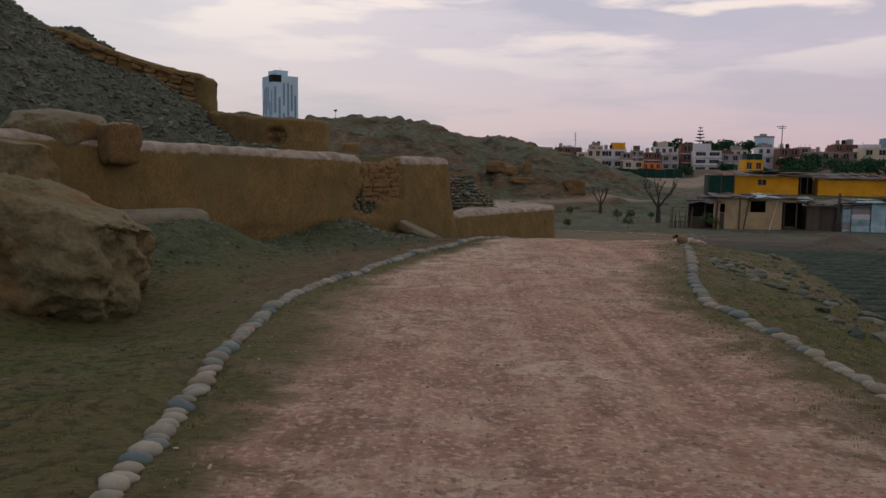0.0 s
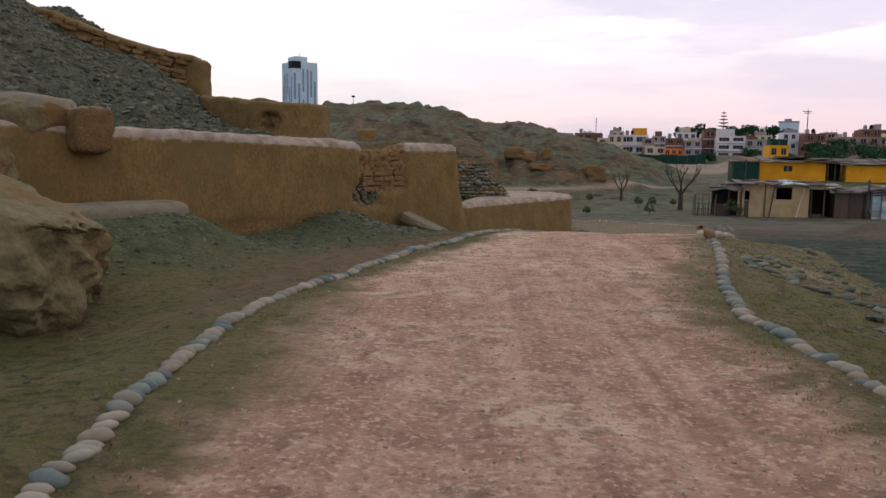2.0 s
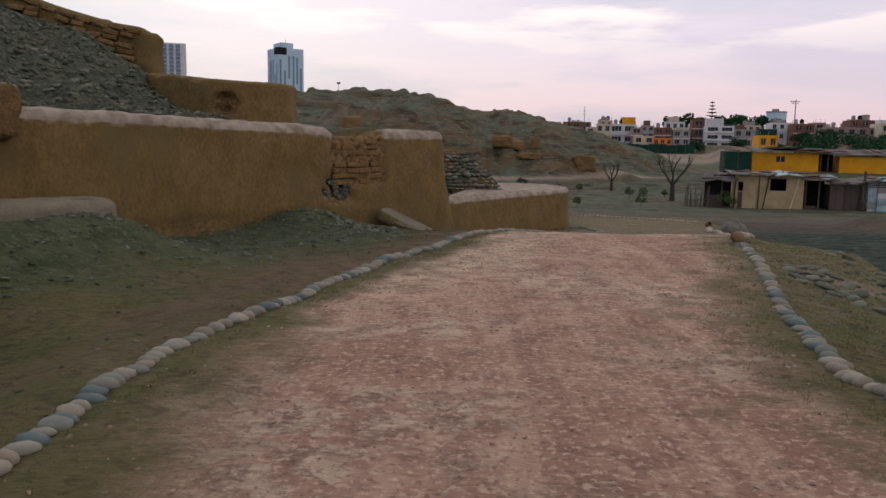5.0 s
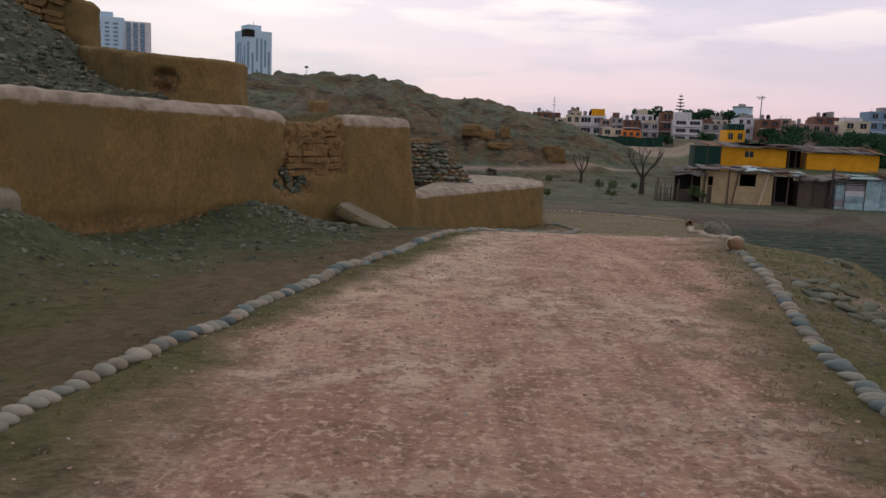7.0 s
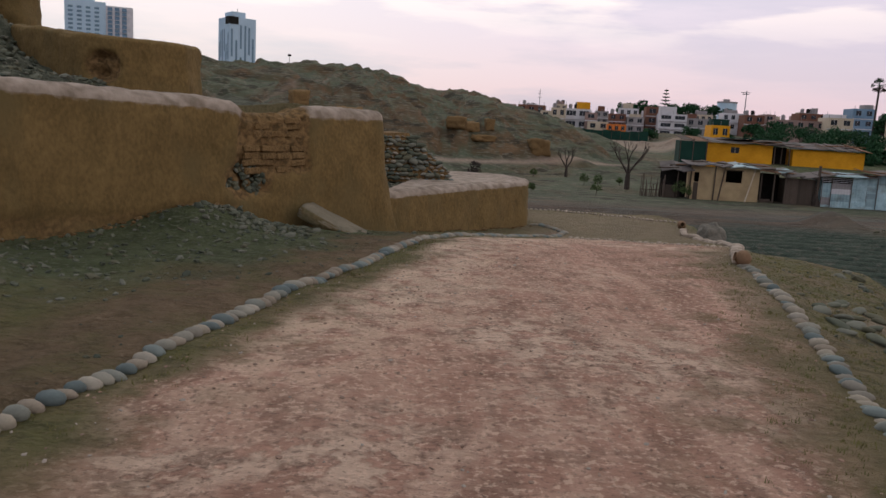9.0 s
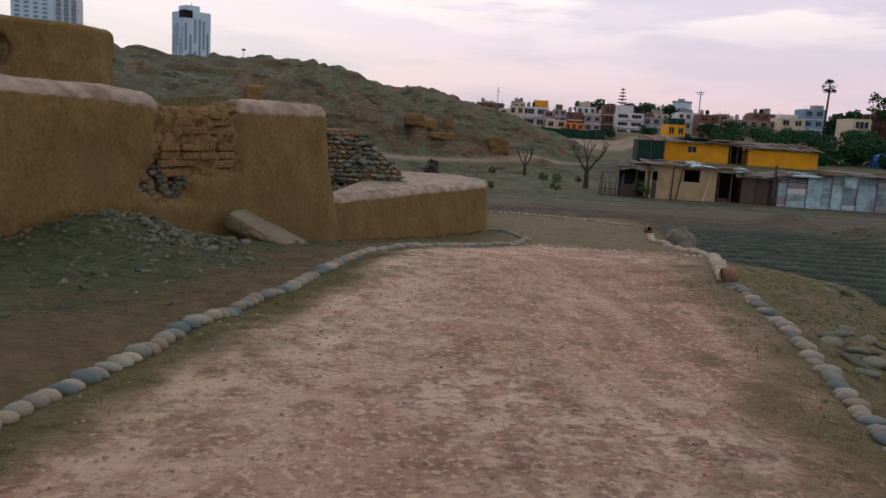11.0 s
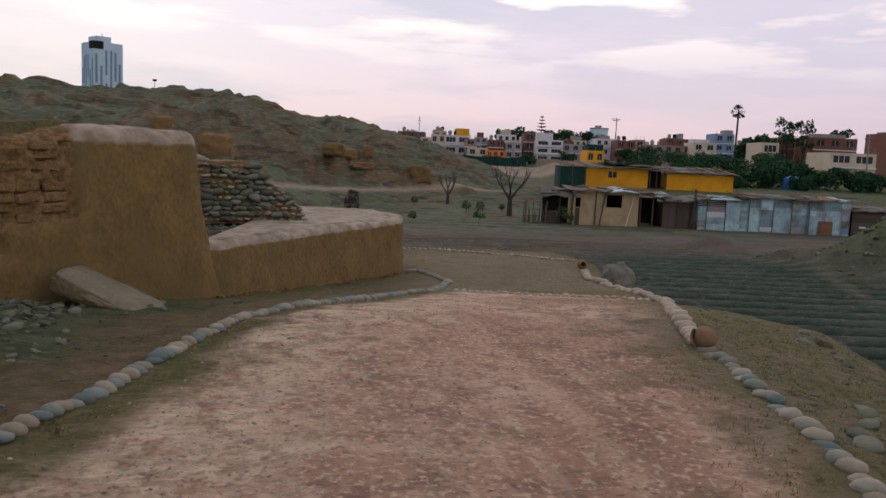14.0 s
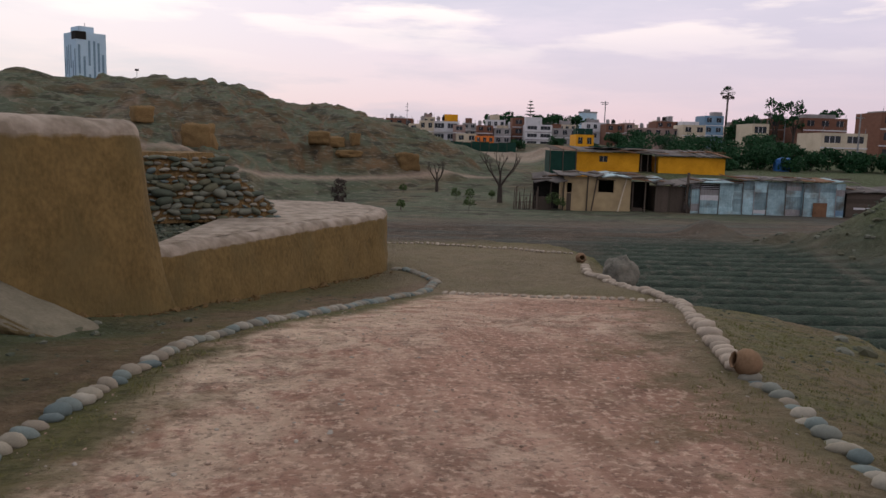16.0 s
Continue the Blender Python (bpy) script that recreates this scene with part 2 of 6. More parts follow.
TARP = material("blue plastic tarpaulin", (0.02, 0.10, 0.32), (0.05, 0.17, 0.42), 1, 10, 0.5, 0.4)
GLASS = material("dark window glass", (0.02, 0.025, 0.03), (0.04, 0.045, 0.055), 0.5, 4, 0.15, 0.02)
SLOT = material("blue-grey glazing", (0.12, 0.20, 0.28), (0.18, 0.28, 0.36), 0.1, 2, 0.3, 0.02)
RUST = material("rusty sheet", (0.13, 0.07, 0.04), (0.24, 0.125, 0.07), 2, 20, 0.85, 0.3)


def ground_material():
    m = material("dry earth", (0.122, 0.100, 0.048), (0.200, 0.165, 0.086), 1.2, 22, 0.97, 0.9, 0.05, 0.7, 0.5)
    nt = m.node_tree
    N, L = nt.nodes.new, nt.links.new
    b = nt.nodes["Principled BSDF"]
    colour = b.inputs["Base Color"].links[0].from_socket
    geo = N("ShaderNodeNewGeometry")

    def tex(scale, detail, stretch=(1, 1, 1), lo=0.35, hi=0.65, turn=0.0):
        mp, n, r = N("ShaderNodeMapping"), N("ShaderNodeTexNoise"), N("ShaderNodeMapRange")
        mp.inputs["Scale"].default_value = stretch
        mp.inputs["Rotation"].default_value = (0, 0, radians(turn))
        L(geo.outputs["Position"], mp.inputs[0])
        L(mp.outputs[0], n.inputs["Vector"])
        n.inputs["Scale"].default_value, n.inputs["Detail"].default_value, n.inputs["Roughness"].default_value = scale, detail, 0.62
        r.inputs["From Min"].default_value, r.inputs["From Max"].default_value = lo, hi
        L(n.outputs[0], r.inputs["Value"])
        return r.outputs[0]

    def mixed(fac, a, c):
        x = N("ShaderNodeMix")
        x.data_type = "RGBA"
        for sock, v in ((x.inputs[0], fac), (x.inputs[6], a), (x.inputs[7], c)):
            if hasattr(v, "links"):
                L(v, sock)
            else:
                sock.default_value = v if isinstance(v, float) else (*v, 1)
        return x.outputs[2]

    def times(a, c):
        x = N("ShaderNodeMath")
        x.operation = "MULTIPLY"
        for sock, v in zip(x.inputs, (a, c)):
            if hasattr(v, "links"):
                L(v, sock)
            else:
                sock.default_value = v
        return x.outputs[0]

    def mask(name):
        a = N("ShaderNodeAttribute")
        a.attribute_name = name
        return a.outputs["Fac"]

    # sparse dry grass and moss over the verges
    colour = mixed(times(times(mask("verge"), tex(1.3, 8, lo=0.36, hi=0.56)), 0.9), colour, (0.092, 0.110, 0.024))
    colour = mixed(times(mask("verge"), times(tex(0.7, 9, lo=0.47, hi=0.58), 0.6)), colour, (0.168, 0.116, 0.058))
    colour = mixed(times(mask("verge"), times(tex(8, 7, lo=0.50, hi=0.60), 0.75)), colour, (0.030, 0.040, 0.012))
    colour = mixed(times(mask("verge"), times(tex(17, 6, lo=0.60, hi=0.66), 0.6)), colour, (0.21, 0.165, 0.11))
    # bare russet earth beside the edging stones, grey-green spoil on the humps
    russet = mixed(tex(4.5, 9), (0.108, 0.076, 0.040), (0.192, 0.134, 0.080))
    russet = mixed(times(tex(26, 6, lo=0.56, hi=0.66), 0.6), russet, (0.26, 0.185, 0.125))
    colour = mixed(times(mask("russet"), tex(1.6, 8, lo=0.28, hi=0.52)), colour, russet)
    # trodden road: rosy silt under a broken pale crust, with soft wheel streaks
    road = mixed(tex(0.9, 8), (0.420, 0.238, 0.172), (0.560, 0.334, 0.248))
    road = mixed(times(tex(1.1, 8, (2.6, 0.12, 1), 0.49, 0.62, 9), 0.42), road, (0.290, 0.170, 0.120))
    road = mixed(times(tex(1.4, 8, (3.0, 0.12, 1), 0.49, 0.62, 9), 0.5), road, (0.70, 0.465, 0.35))
    crust = times(tex(0.45, 6, lo=0.46, hi=0.58), tex(4.2, 10, lo=0.45, hi=0.51))
    road = mixed(times(crust, 0.75), road, (0.74, 0.56, 0.425))
    road = mixed(times(mask("pale_edge"), times(tex(3.6, 10, lo=0.42, hi=0.52), 0.7)), road, (0.78, 0.61, 0.45))
    road = mixed(times(tex(2.6, 10, lo=0.52, hi=0.60), 0.55), road, (0.240, 0.142, 0.100))
    road = mixed(times(tex(19, 9, lo=0.53, hi=0.60), 0.7), road, (0.78, 0.565, 0.43))
    road = mixed(times(tex(23, 9, lo=0.55, hi=0.63), 0.55), road, (0.165, 0.102, 0.076))
    moss = times(tex(2.0, 9, lo=0.50, hi=0.60), mask("road_edge"))
    road = mixed(times(moss, 0.8), road, (0.150, 0.120, 0.055))
    colour = mixed(mask("road"), colour, road)
    # bare plain, dusty mauve-brown with grey drifts
    plain = mixed(tex(0.30, 8, (0.5, 1.4, 1)), (0.090, 0.074, 0.056), (0.152, 0.114, 0.088))
    plain = mixed(times(tex(0.22, 8, (0.35, 1.6, 1), 0.48, 0.60), 0.75), plain, (0.098, 0.106, 0.094))
    plain = mixed(times(tex(1.4, 9, (0.5, 1.5, 1), 0.54, 0.64), 0.6), plain, (0.062, 0.055, 0.046))
    plain = mixed(times(tex(2.6, 8, (0.7, 1.2, 1), 0.58, 0.66), 0.5), plain, (0.26, 0.20, 0.165))
    colour = mixed(mask("plain"), colour, plain)
    # tilled field, cool dark earth; near-black troughs, damp with their shading painted in
    fieldc = mixed(tex(0.5, 7), (0.040, 0.062, 0.046), (0.078, 0.100, 0.076))
    fieldc = mixed(times(tex(2.4, 8, lo=0.52, hi=0.62), 0.6), fieldc, (0.130, 0.125, 0.100))
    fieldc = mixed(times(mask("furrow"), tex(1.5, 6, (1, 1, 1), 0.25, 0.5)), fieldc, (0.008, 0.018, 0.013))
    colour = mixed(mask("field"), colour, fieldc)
    # far hill: ashy dust lying on the ledges, russet earth on the steep cuts, dark gullies
    ledge = N("ShaderNodeSeparateXYZ")
    L(geo.outputs["Normal"], ledge.inputs[0])
    flat = N("ShaderNodeMapRange")
    flat.inputs["From Min"].default_value, flat.inputs["From Max"].default_value = 0.72, 0.93
    L(ledge.outputs["Z"], flat.inputs["Value"])
    steep = mixed(tex(0.22, 9, (1, 1, 3)), (0.080, 0.062, 0.034), (0.180, 0.116, 0.064))
    dust = mixed(tex(0.16, 9), (0.066, 0.084, 0.052), (0.126, 0.142, 0.092))
    hill = mixed(flat.outputs[0], steep, dust)
    hill = mixed(times(tex(0.10, 8, (1, 0.6, 2.5), 0.50, 0.62), 0.55), hill, (0.165, 0.108, 0.066))
    hill = mixed(times(tex(0.45, 9, (0.6, 1, 3), 0.52, 0.60), 0.8), hill, (0.048, 0.044, 0.032))
    hill = mixed(times(tex(1.5, 8, (0.6, 1, 3), 0.54, 0.62), 0.7), hill, (0.200, 0.180, 0.138))
    colour = mixed(mask("hill"), colour, hill)
    spoil = mixed(tex(3.0, 9), (0.044, 0.062, 0.026), (0.105, 0.128, 0.066))
    spoil = mixed(times(tex(13, 7, lo=0.54, hi=0.63), 0.7), spoil, (0.155, 0.170, 0.118))
    colour = mixed(mask("spoil"), colour, spoil)
    rubble = mixed(tex(3.5, 9), (0.054, 0.064, 0.042), (0.140, 0.146, 0.106))
    rubble = mixed(times(tex(11, 8, lo=0.53, hi=0.62), 0.7), rubble, (0.030, 0.032, 0.022))
    colour = mixed(mask("rubble"), colour, rubble)
    colour = mixed(mask("pale"), colour, mixed(tex(2.5, 8), (0.33, 0.245, 0.19), (0.46, 0.35, 0.28)))
    height = N("ShaderNodeMath")
    height.operation = "ADD"
    L(crust, height.inputs[0])
    L(times(tex(11, 9, (0.8, 1.3, 1), lo=0.3, hi=0.7), 1.3), height.inputs[1])
    bp = [n for n in nt.nodes if n.type == "BUMP"][0]
    L(height.outputs[0], bp.inputs["Height"])
    bp.inputs["Distance"].default_value = 0.05
    L(colour, b.inputs["Base Color"])
    return m


EARTH = ground_material()


# ---- building blocks ----
def mesh_object(name, verts, faces, mat, parent=None, label="", smooth=False):
    me = bpy.data.meshes.new(name)
    me.from_pydata(verts, [], faces)
    for m in mat if isinstance(mat, (list, tuple)) else [mat]:
        me.materials.append(m)
    if smooth:
        me.shade_smooth()
    ob = new(name, me)
    if parent:
        ob.parent = parent
    if label:
        ob["label"] = label
    return ob


def part(name, bm, mat, parent, label="", smooth=False):
    """One bmesh as one mesh object under a thing or a part."""
    me = bpy.data.meshes.new(name)
    bmesh.ops.recalc_face_normals(bm, faces=bm.faces)
    bm.to_mesh(me)
    bm.free()
    for m in mat if isinstance(mat, (list, tuple)) else [mat]:
        me.materials.append(m)
    if smooth:
        me.shade_smooth()
    ob = new(name, me)
    ob.parent = parent
    if label:
        ob["label"] = label
    return ob


def thing(name, m, label, category, group="", kind=""):
    ob = new(name)
    ob.matrix_basis = m
    ob.empty_display_size = 0.2
    return tagged(ob, label, category, group, kind)


def box(bm, x0, x1, y0, y1, z0, z1, bevel=0.0):
    r = bmesh.ops.create_cube(bm, size=1.0, matrix=Matrix.LocRotScale(((x0 + x1) / 2, (y0 + y1) / 2, (z0 + z1) / 2), None, (x1 - x0, y1 - y0, z1 - z0)))
    if bevel:
        es = list({e for v in r["verts"] for e in v.link_edges})
        bmesh.ops.bevel(bm, geom=es, offset=bevel, segments=2, affect="EDGES")
    return bm


def boxed(x0, x1, y0, y1, z0, z1, bevel=0.0):
    return box(bmesh.new(), x0, x1, y0, y1, z0, z1, bevel)


def rod(bm, a, b, r0, r1, sides=7):
    """A tapered round bar from a to b."""
    a, b = Vector(a), Vector(b)
    q = (b - a).to_track_quat("Z", "Y")
    m = Matrix.Translation((a + b) / 2) @ q.to_matrix().to_4x4()
    bmesh.ops.create_cone(bm, cap_ends=True, segments=sides, radius1=r0, radius2=r1, depth=(b - a).length, matrix=m)
    return bm


def lump(bm, size, seed, detail=2, rough=0.18, freq=1.4, square=0.0):
    """An uneven boulder-like body about the origin."""
    bmesh.ops.create_icosphere(bm, subdivisions=detail, radius=1.0)
    off = Vector((seed * 3.7, seed * 1.3, seed * 7.9))
    for v in bm.verts:
        p = v.co.copy()
        if square:
            k = max(abs(c) for c in p)
            p = p.lerp(p / k, square)
        p *= 1 + rough * (noise.fractal(v.co * freq + off, 1.0, 2.1, 6) + 0.10 * noise.noise(v.co * freq * 4 + off))
        v.co = Vector((p.x * size[0], p.y * size[1], p.z * size[2]))
    return bm


# ---- the lie of the land ----
LEFT = np.array([(-1.50, -40), (-1.50, 2), (-1.57, 4.0), (-1.73, 5.7), (-1.84, 7.1), (-1.91, 8.7), (-1.89, 9.7), (-1.64, 10.6), (-1.34, 11.6), (-0.99, 12.9),
                 (-0.60, 14.3), (-0.12, 15.75), (0.25, 17.0), (0.66, 18.4), (1.36, 19.7), (1.83, 20.45), (2.32, 21.4), (3.02, 22.5), (3.66, 23.67), (4.00, 24.7), (3.92, 25.8), (3.51, 26.5)])
RIGHT = np.array([(2.95, -40), (2.94, 6.0), (2.95, 7.5), (2.96, 8.5), (2.86, 9.4), (3.04, 10.3), (3.30, 11.45), (3.85, 13.28), (4.33, 14.95), (4.68, 16.3), (4.75, 16.85),
                  (4.95, 17.5), (5.63, 19.14), (6.62, 21.35), (6.85, 22.6), (6.94, 24.0), (7.06, 25.5), (7.45, 26.6), (8.0, 28.4)])
WALL_A, WALL_T = np.array((-6.0, 14.1)), np.array((0.664, 0.748))
WALL_N = np.array((-0.748, 0.664))


def smooth(a, b, v):
    t = np.clip((v - a) / (b - a), 0, 1)
    return t * t * (3 - 2 * t)


def left_edge(y):
    return np.interp(y, LEFT[:20, 1], LEFT[:20, 0])


def right_edge(y):
    return np.interp(y, RIGHT[:, 1], RIGHT[:, 0])


def road_level(y):
    return np.interp(y, [15.0, 17, 18.4, 19.7, 21.4, 23.5, 25.5, 30], [0, -0.02, -0.08, -0.2, -0.43, -0.66, -0.78, -0.82])


def value_noise(x, y, seed):
    xi, yi = np.floor(x).astype(np.int64), np.floor(y).astype(np.int64)
    fx, fy = x - xi, y - yi
    fx, fy = fx * fx * (3 - 2 * fx), fy * fy * (3 - 2 * fy)

    def h(a, b):
        n = (a * 374761393 + b * 668265263 + seed * 974634777) & 0x7FFFFFFF
        n = ((n ^ (n >> 13)) * 1274126177) & 0x7FFFFFFF
        return ((n ^ (n >> 16)) & 0xFFFF) / 32767.5 - 1

    return (h(xi, yi) * (1 - fx) + h(xi + 1, yi) * fx) * (1 - fy) + (h(xi, yi + 1) * (1 - fx) + h(xi + 1, yi + 1) * fx) * fy


def fbm(x, y, seed, octaves=5):
    return sum(value_noise(x * 2**k, y * 2**k, seed + k) / 2**k for k in range(octaves))


def gauss(x, y, cx, cy, sx, sy, h):
    return h * np.exp(-(((x - cx) / sx) ** 2 + ((y - cy) / sy) ** 2))


def trail(x, y, a, b, w):
    """A soft line from a to b, w wide."""
    dx, dy = b[0] - a[0], b[1] - a[1]
    k = np.clip(((x - a[0]) * dx + (y - a[1]) * dy) / (dx * dx + dy * dy), 0, 1)
    return np.exp(-((x - a[0] - k * dx) ** 2 + (y - a[1] - k * dy) ** 2) / (w * w))


def ground_height(x, y):
    """Height and surface masks of the one ground sheet."""
    x, y = np.asarray(x, float), np.asarray(y, float)
    d = (x - WALL_A[0]) * WALL_N[0] + (y - WALL_A[1]) * WALL_N[1]
    s = (x - WALL_A[0]) * WALL_T[0] + (y - WALL_A[1]) * WALL_T[1]
    xl, xr, p = left_edge(y), right_edge(y), road_level(y)
    # far plain: falls to the huts, then rises to the houses
    far_l = np.interp(y, [20, 50, 85, 105, 176, 205, 235, 300, 450, 900], [-3.0, -3.6, -4.35, -3.5, -1.0, -0.1, 1.9, 6, 9, 9])
    far_r = np.interp(y, [20, 50, 70, 84, 97, 110, 130, 180, 235, 300, 450, 900], [-3.0, -3.6, -4.1, -4.2, -1.3, -0.9, 0.3, 1.3, 2.4, 6, 9, 9])
    k = smooth(28, 36, x - 0.28 * np.clip(y - 85, 0, 115))
    far = far_l * (1 - k) + far_r * k
    # terrace that carries the road
    r = x - xr
    drop_at = np.interp(y, [18, 20, 22, 24], [2.6, 2.2, 0.5, 0.35])
    grade = np.interp(y, [18, 22], [0.2, 0.1])
    bank = p - 0.03 - grade * np.clip(r, 0, None) - 0.75 * np.clip(r - drop_at, 0, None)
    terrace = np.where(r > 0, bank, p)
    terrace = terrace - 0.115 * np.clip(y - 30.2, 0, None)
    z = np.maximum(terrace, far) + 0.25 * np.exp(-((terrace - far) / 0.5) ** 2) * 0.5
    # west side: verge, humps before the wall
    l = xl - x
    west = gauss(x, y, -3.9, 9.2, 1.3, 2.4, -0.34) + gauss(x, y, -4.6, 12.7, 1.2, 1.4, 0.26) + gauss(x, y, -4.3, 14.0, 0.8, 0.8, 0.24) + gauss(x, y, -2.35, 17.9, 0.75, 1.1, 0.34) + gauss(x, y, -3.4, 17.6, 0.7, 0.6, 0.12)
    west = west + 0.24 * np.exp(-((d + 1.75) / 0.7) ** 2) * smooth(2.4, 0.9, s)
    west = west + gauss(x, y, -8.5, 9, 2.5, 5, 1.2) + 0.05 * np.clip(l - 5, 0, 12)
    z = z + west * smooth(0.05, 0.9, l) * (1 - smooth(20, 24, y))
    # terraces behind the walls
    behind = smooth(0.36, 0.56, d)
    slope = np.interp(s, [-8, 0, 1.5, 2.5, 4.5, 9], [0.72, 0.62, 0.50, 0.42, 0.2, 0.05])
    slope = slope + (np.maximum(slope, 0.42) - slope) * smooth(2.6, 4.2, d)
    rise = slope * np.clip(d - 0.8, 0, 8.2)
    rise = rise * (1 - 0.45 * smooth(3.6, 5.0, s) * smooth(2.5, 3.5, d)) * (1 - smooth(4.9, 6.8, s) * smooth(2.0, 3.5, d))
    upper = 1.72 + 0.25 * smooth(0.6, -0.6, s) + rise + (0.04 + 0.08 * smooth(1.0, 2.0, d)) * fbm(x * 1.3, y * 1.3, 11) - 1.0 * smooth(7.0, 8.4, s) * smooth(0.8, 1.6, d)
    on_wall = behind * (1 - smooth(8.75, 9.15, s)) * (1 - smooth(27, 60, y))
    z = z * (1 - on_wall) + upper * on_wall
    # fill inside the low wall, and the higher one behind the rubble face
    low = (0.84 * (x - 0.1) - 0.54 * (y - 21.2))
    inside = smooth(-0.10, -0.40, low) * smooth(9.2, 9.5, s) * (1 - smooth(27.4, 28.2, y)) * smooth(3.05, 2.5, x)
    fill = 0.22 + 0.9 * smooth(25.0, 25.5, y - 0.4 * (x - 0.13)) * smooth(0.9, -0.2, x - 0.1 * (y - 24.6))
    z = z * (1 - inside) + fill * inside
    # far hill to the north west
    top = np.interp(x, [-400, -120, -72, -50, -30, -16, -6, 0, 6, 13, 19, 25, 33, 42], [7, 8.8, 10.0, 10.8, 10.3, 10.6, 10.0, 8.6, 7.7, 7.0, 5.6, 4.0, 1.2, -1.6])
    foot = np.interp(x, [-60, -12, 0, 8, 30], [45, 60, 86, 94, 112])
    t = np.clip((y - foot) / (162 - foot), 0, 1)
    shape = t ** 0.85
    rag = fbm(x * 0.07, y * 0.07, 5, 6) * 0.7 + np.abs(fbm(x * 0.16, y * 0.1, 9, 5)) * 0.9 + 0.9 * smooth(0.05, 0.3, fbm(x * 0.10, y * 0.16, 61, 4)) + 0.25 * fbm(x * 0.5, y * 0.5, 71, 4)
    ledges = 0.55 * np.abs((z * 0 + y * 0.16 + 0.8 * fbm(x * 0.06, y * 0.06, 91, 4)) % 1.0 - 0.5) * smooth(-0.2, 0.4, fbm(x * 0.05, y * 0.09, 93, 3))
    gully = np.abs(fbm(x * 0.22 + 0.05 * y, y * 0.03, 19, 4)) * 0.9
    hill = far + np.clip(top - far, 0, None) * shape + (rag - gully + 1.3 * ledges + 0.2) * smooth(0.02, 0.2, t) * (1 - smooth(0.9, 1.0, t) * 0.6) * smooth(40, 26, x)
    hill = hill - 8 * smooth(175, 330, y) * smooth(45, 0, x)
    hk = smooth(0, 0.03, t) * smooth(44, 34, x) * smooth(30, 45, y)
    z = np.where(hk > 0, np.maximum(z, z * (1 - hk) + hill * hk), z)
    # cut terraces and track at the foot of the hill
    z = z + 0.9 * smooth(0.1, 0.5, value_noise(x * 0.09, y * 0.22, 31)) * smooth(97, 103, y) * smooth(150, 120, y) * smooth(34, 20, x)
    # spoil bank and heaps out in the field
    z = z + gauss(x, y, 36, 46, 5.6, 5.5, 4.4) + smooth(27, 29, x) * smooth(60, 50, y) * smooth(30, 36, y) * 0.5 * fbm(x * 0.5, y * 0.5, 81, 4) + gauss(x, y, 28, 57, 1.6, 1.6, 1.1) + gauss(x, y, 50.6, 176, 1.7, 1.7, 1.3) + gauss(x, y, 56.6, 175, 2.0, 1.7, 1.4)
    # furrows
    v = 0.2 * x + 0.98 * y
    field = smooth(29.5, 31.5, y + 6 * smooth(7, 9.5, x)) * (1 - smooth(63, 66, v)) * smooth(-1.2, -1.9, z) * smooth(27.5, 25, x)
    z = z + field * 0.14 * np.sin(v * 2 * math.pi / 1.55 + 0.5 * fbm(x * 0.2, y * 0.2, 3))
    # roughness
    road = smooth(0.20, 0.60 + 0.22 * smooth(11, 13, y) * smooth(18.5, 16.5, y) + 0.75 * smooth(4.0, 7.5, y) * smooth(11.5, 9.5, y), x - xl + 0.16 * fbm(x * 2.4, y * 2.4, 41)) * smooth(0.05, 0.95, xr - x + 0.20 * fbm(x * 2.6, y * 2.0, 43)) * (1 - smooth(21.7, 22.1, y + 0.62 * (x - 6.6) ))
    near = smooth(60, 30, y) * smooth(40, 20, np.abs(x))
    z = z + near * (0.022 * fbm(x * 1.7, y * 1.7, 21, 6) * (1 - 0.62 * road) + 0.02 * fbm(x * 0.6, y * 0.6, 23, 3))
    ruts = np.exp(-((x - 0.10 - 0.16 * np.clip(y - 9, 0, None)) / 0.16) ** 2) + np.exp(-((x - 1.55 - 0.19 * np.clip(y - 9, 0, None)) / 0.18) ** 2)
    z = z - 0.015 * ruts * road
    strip = np.exp(-((x - xl + 0.02) / 0.16) ** 2) * (y < 26) + np.exp(-((x - xr - 0.02) / 0.16) ** 2) * (y < 17)
    z = z - 0.02 * strip
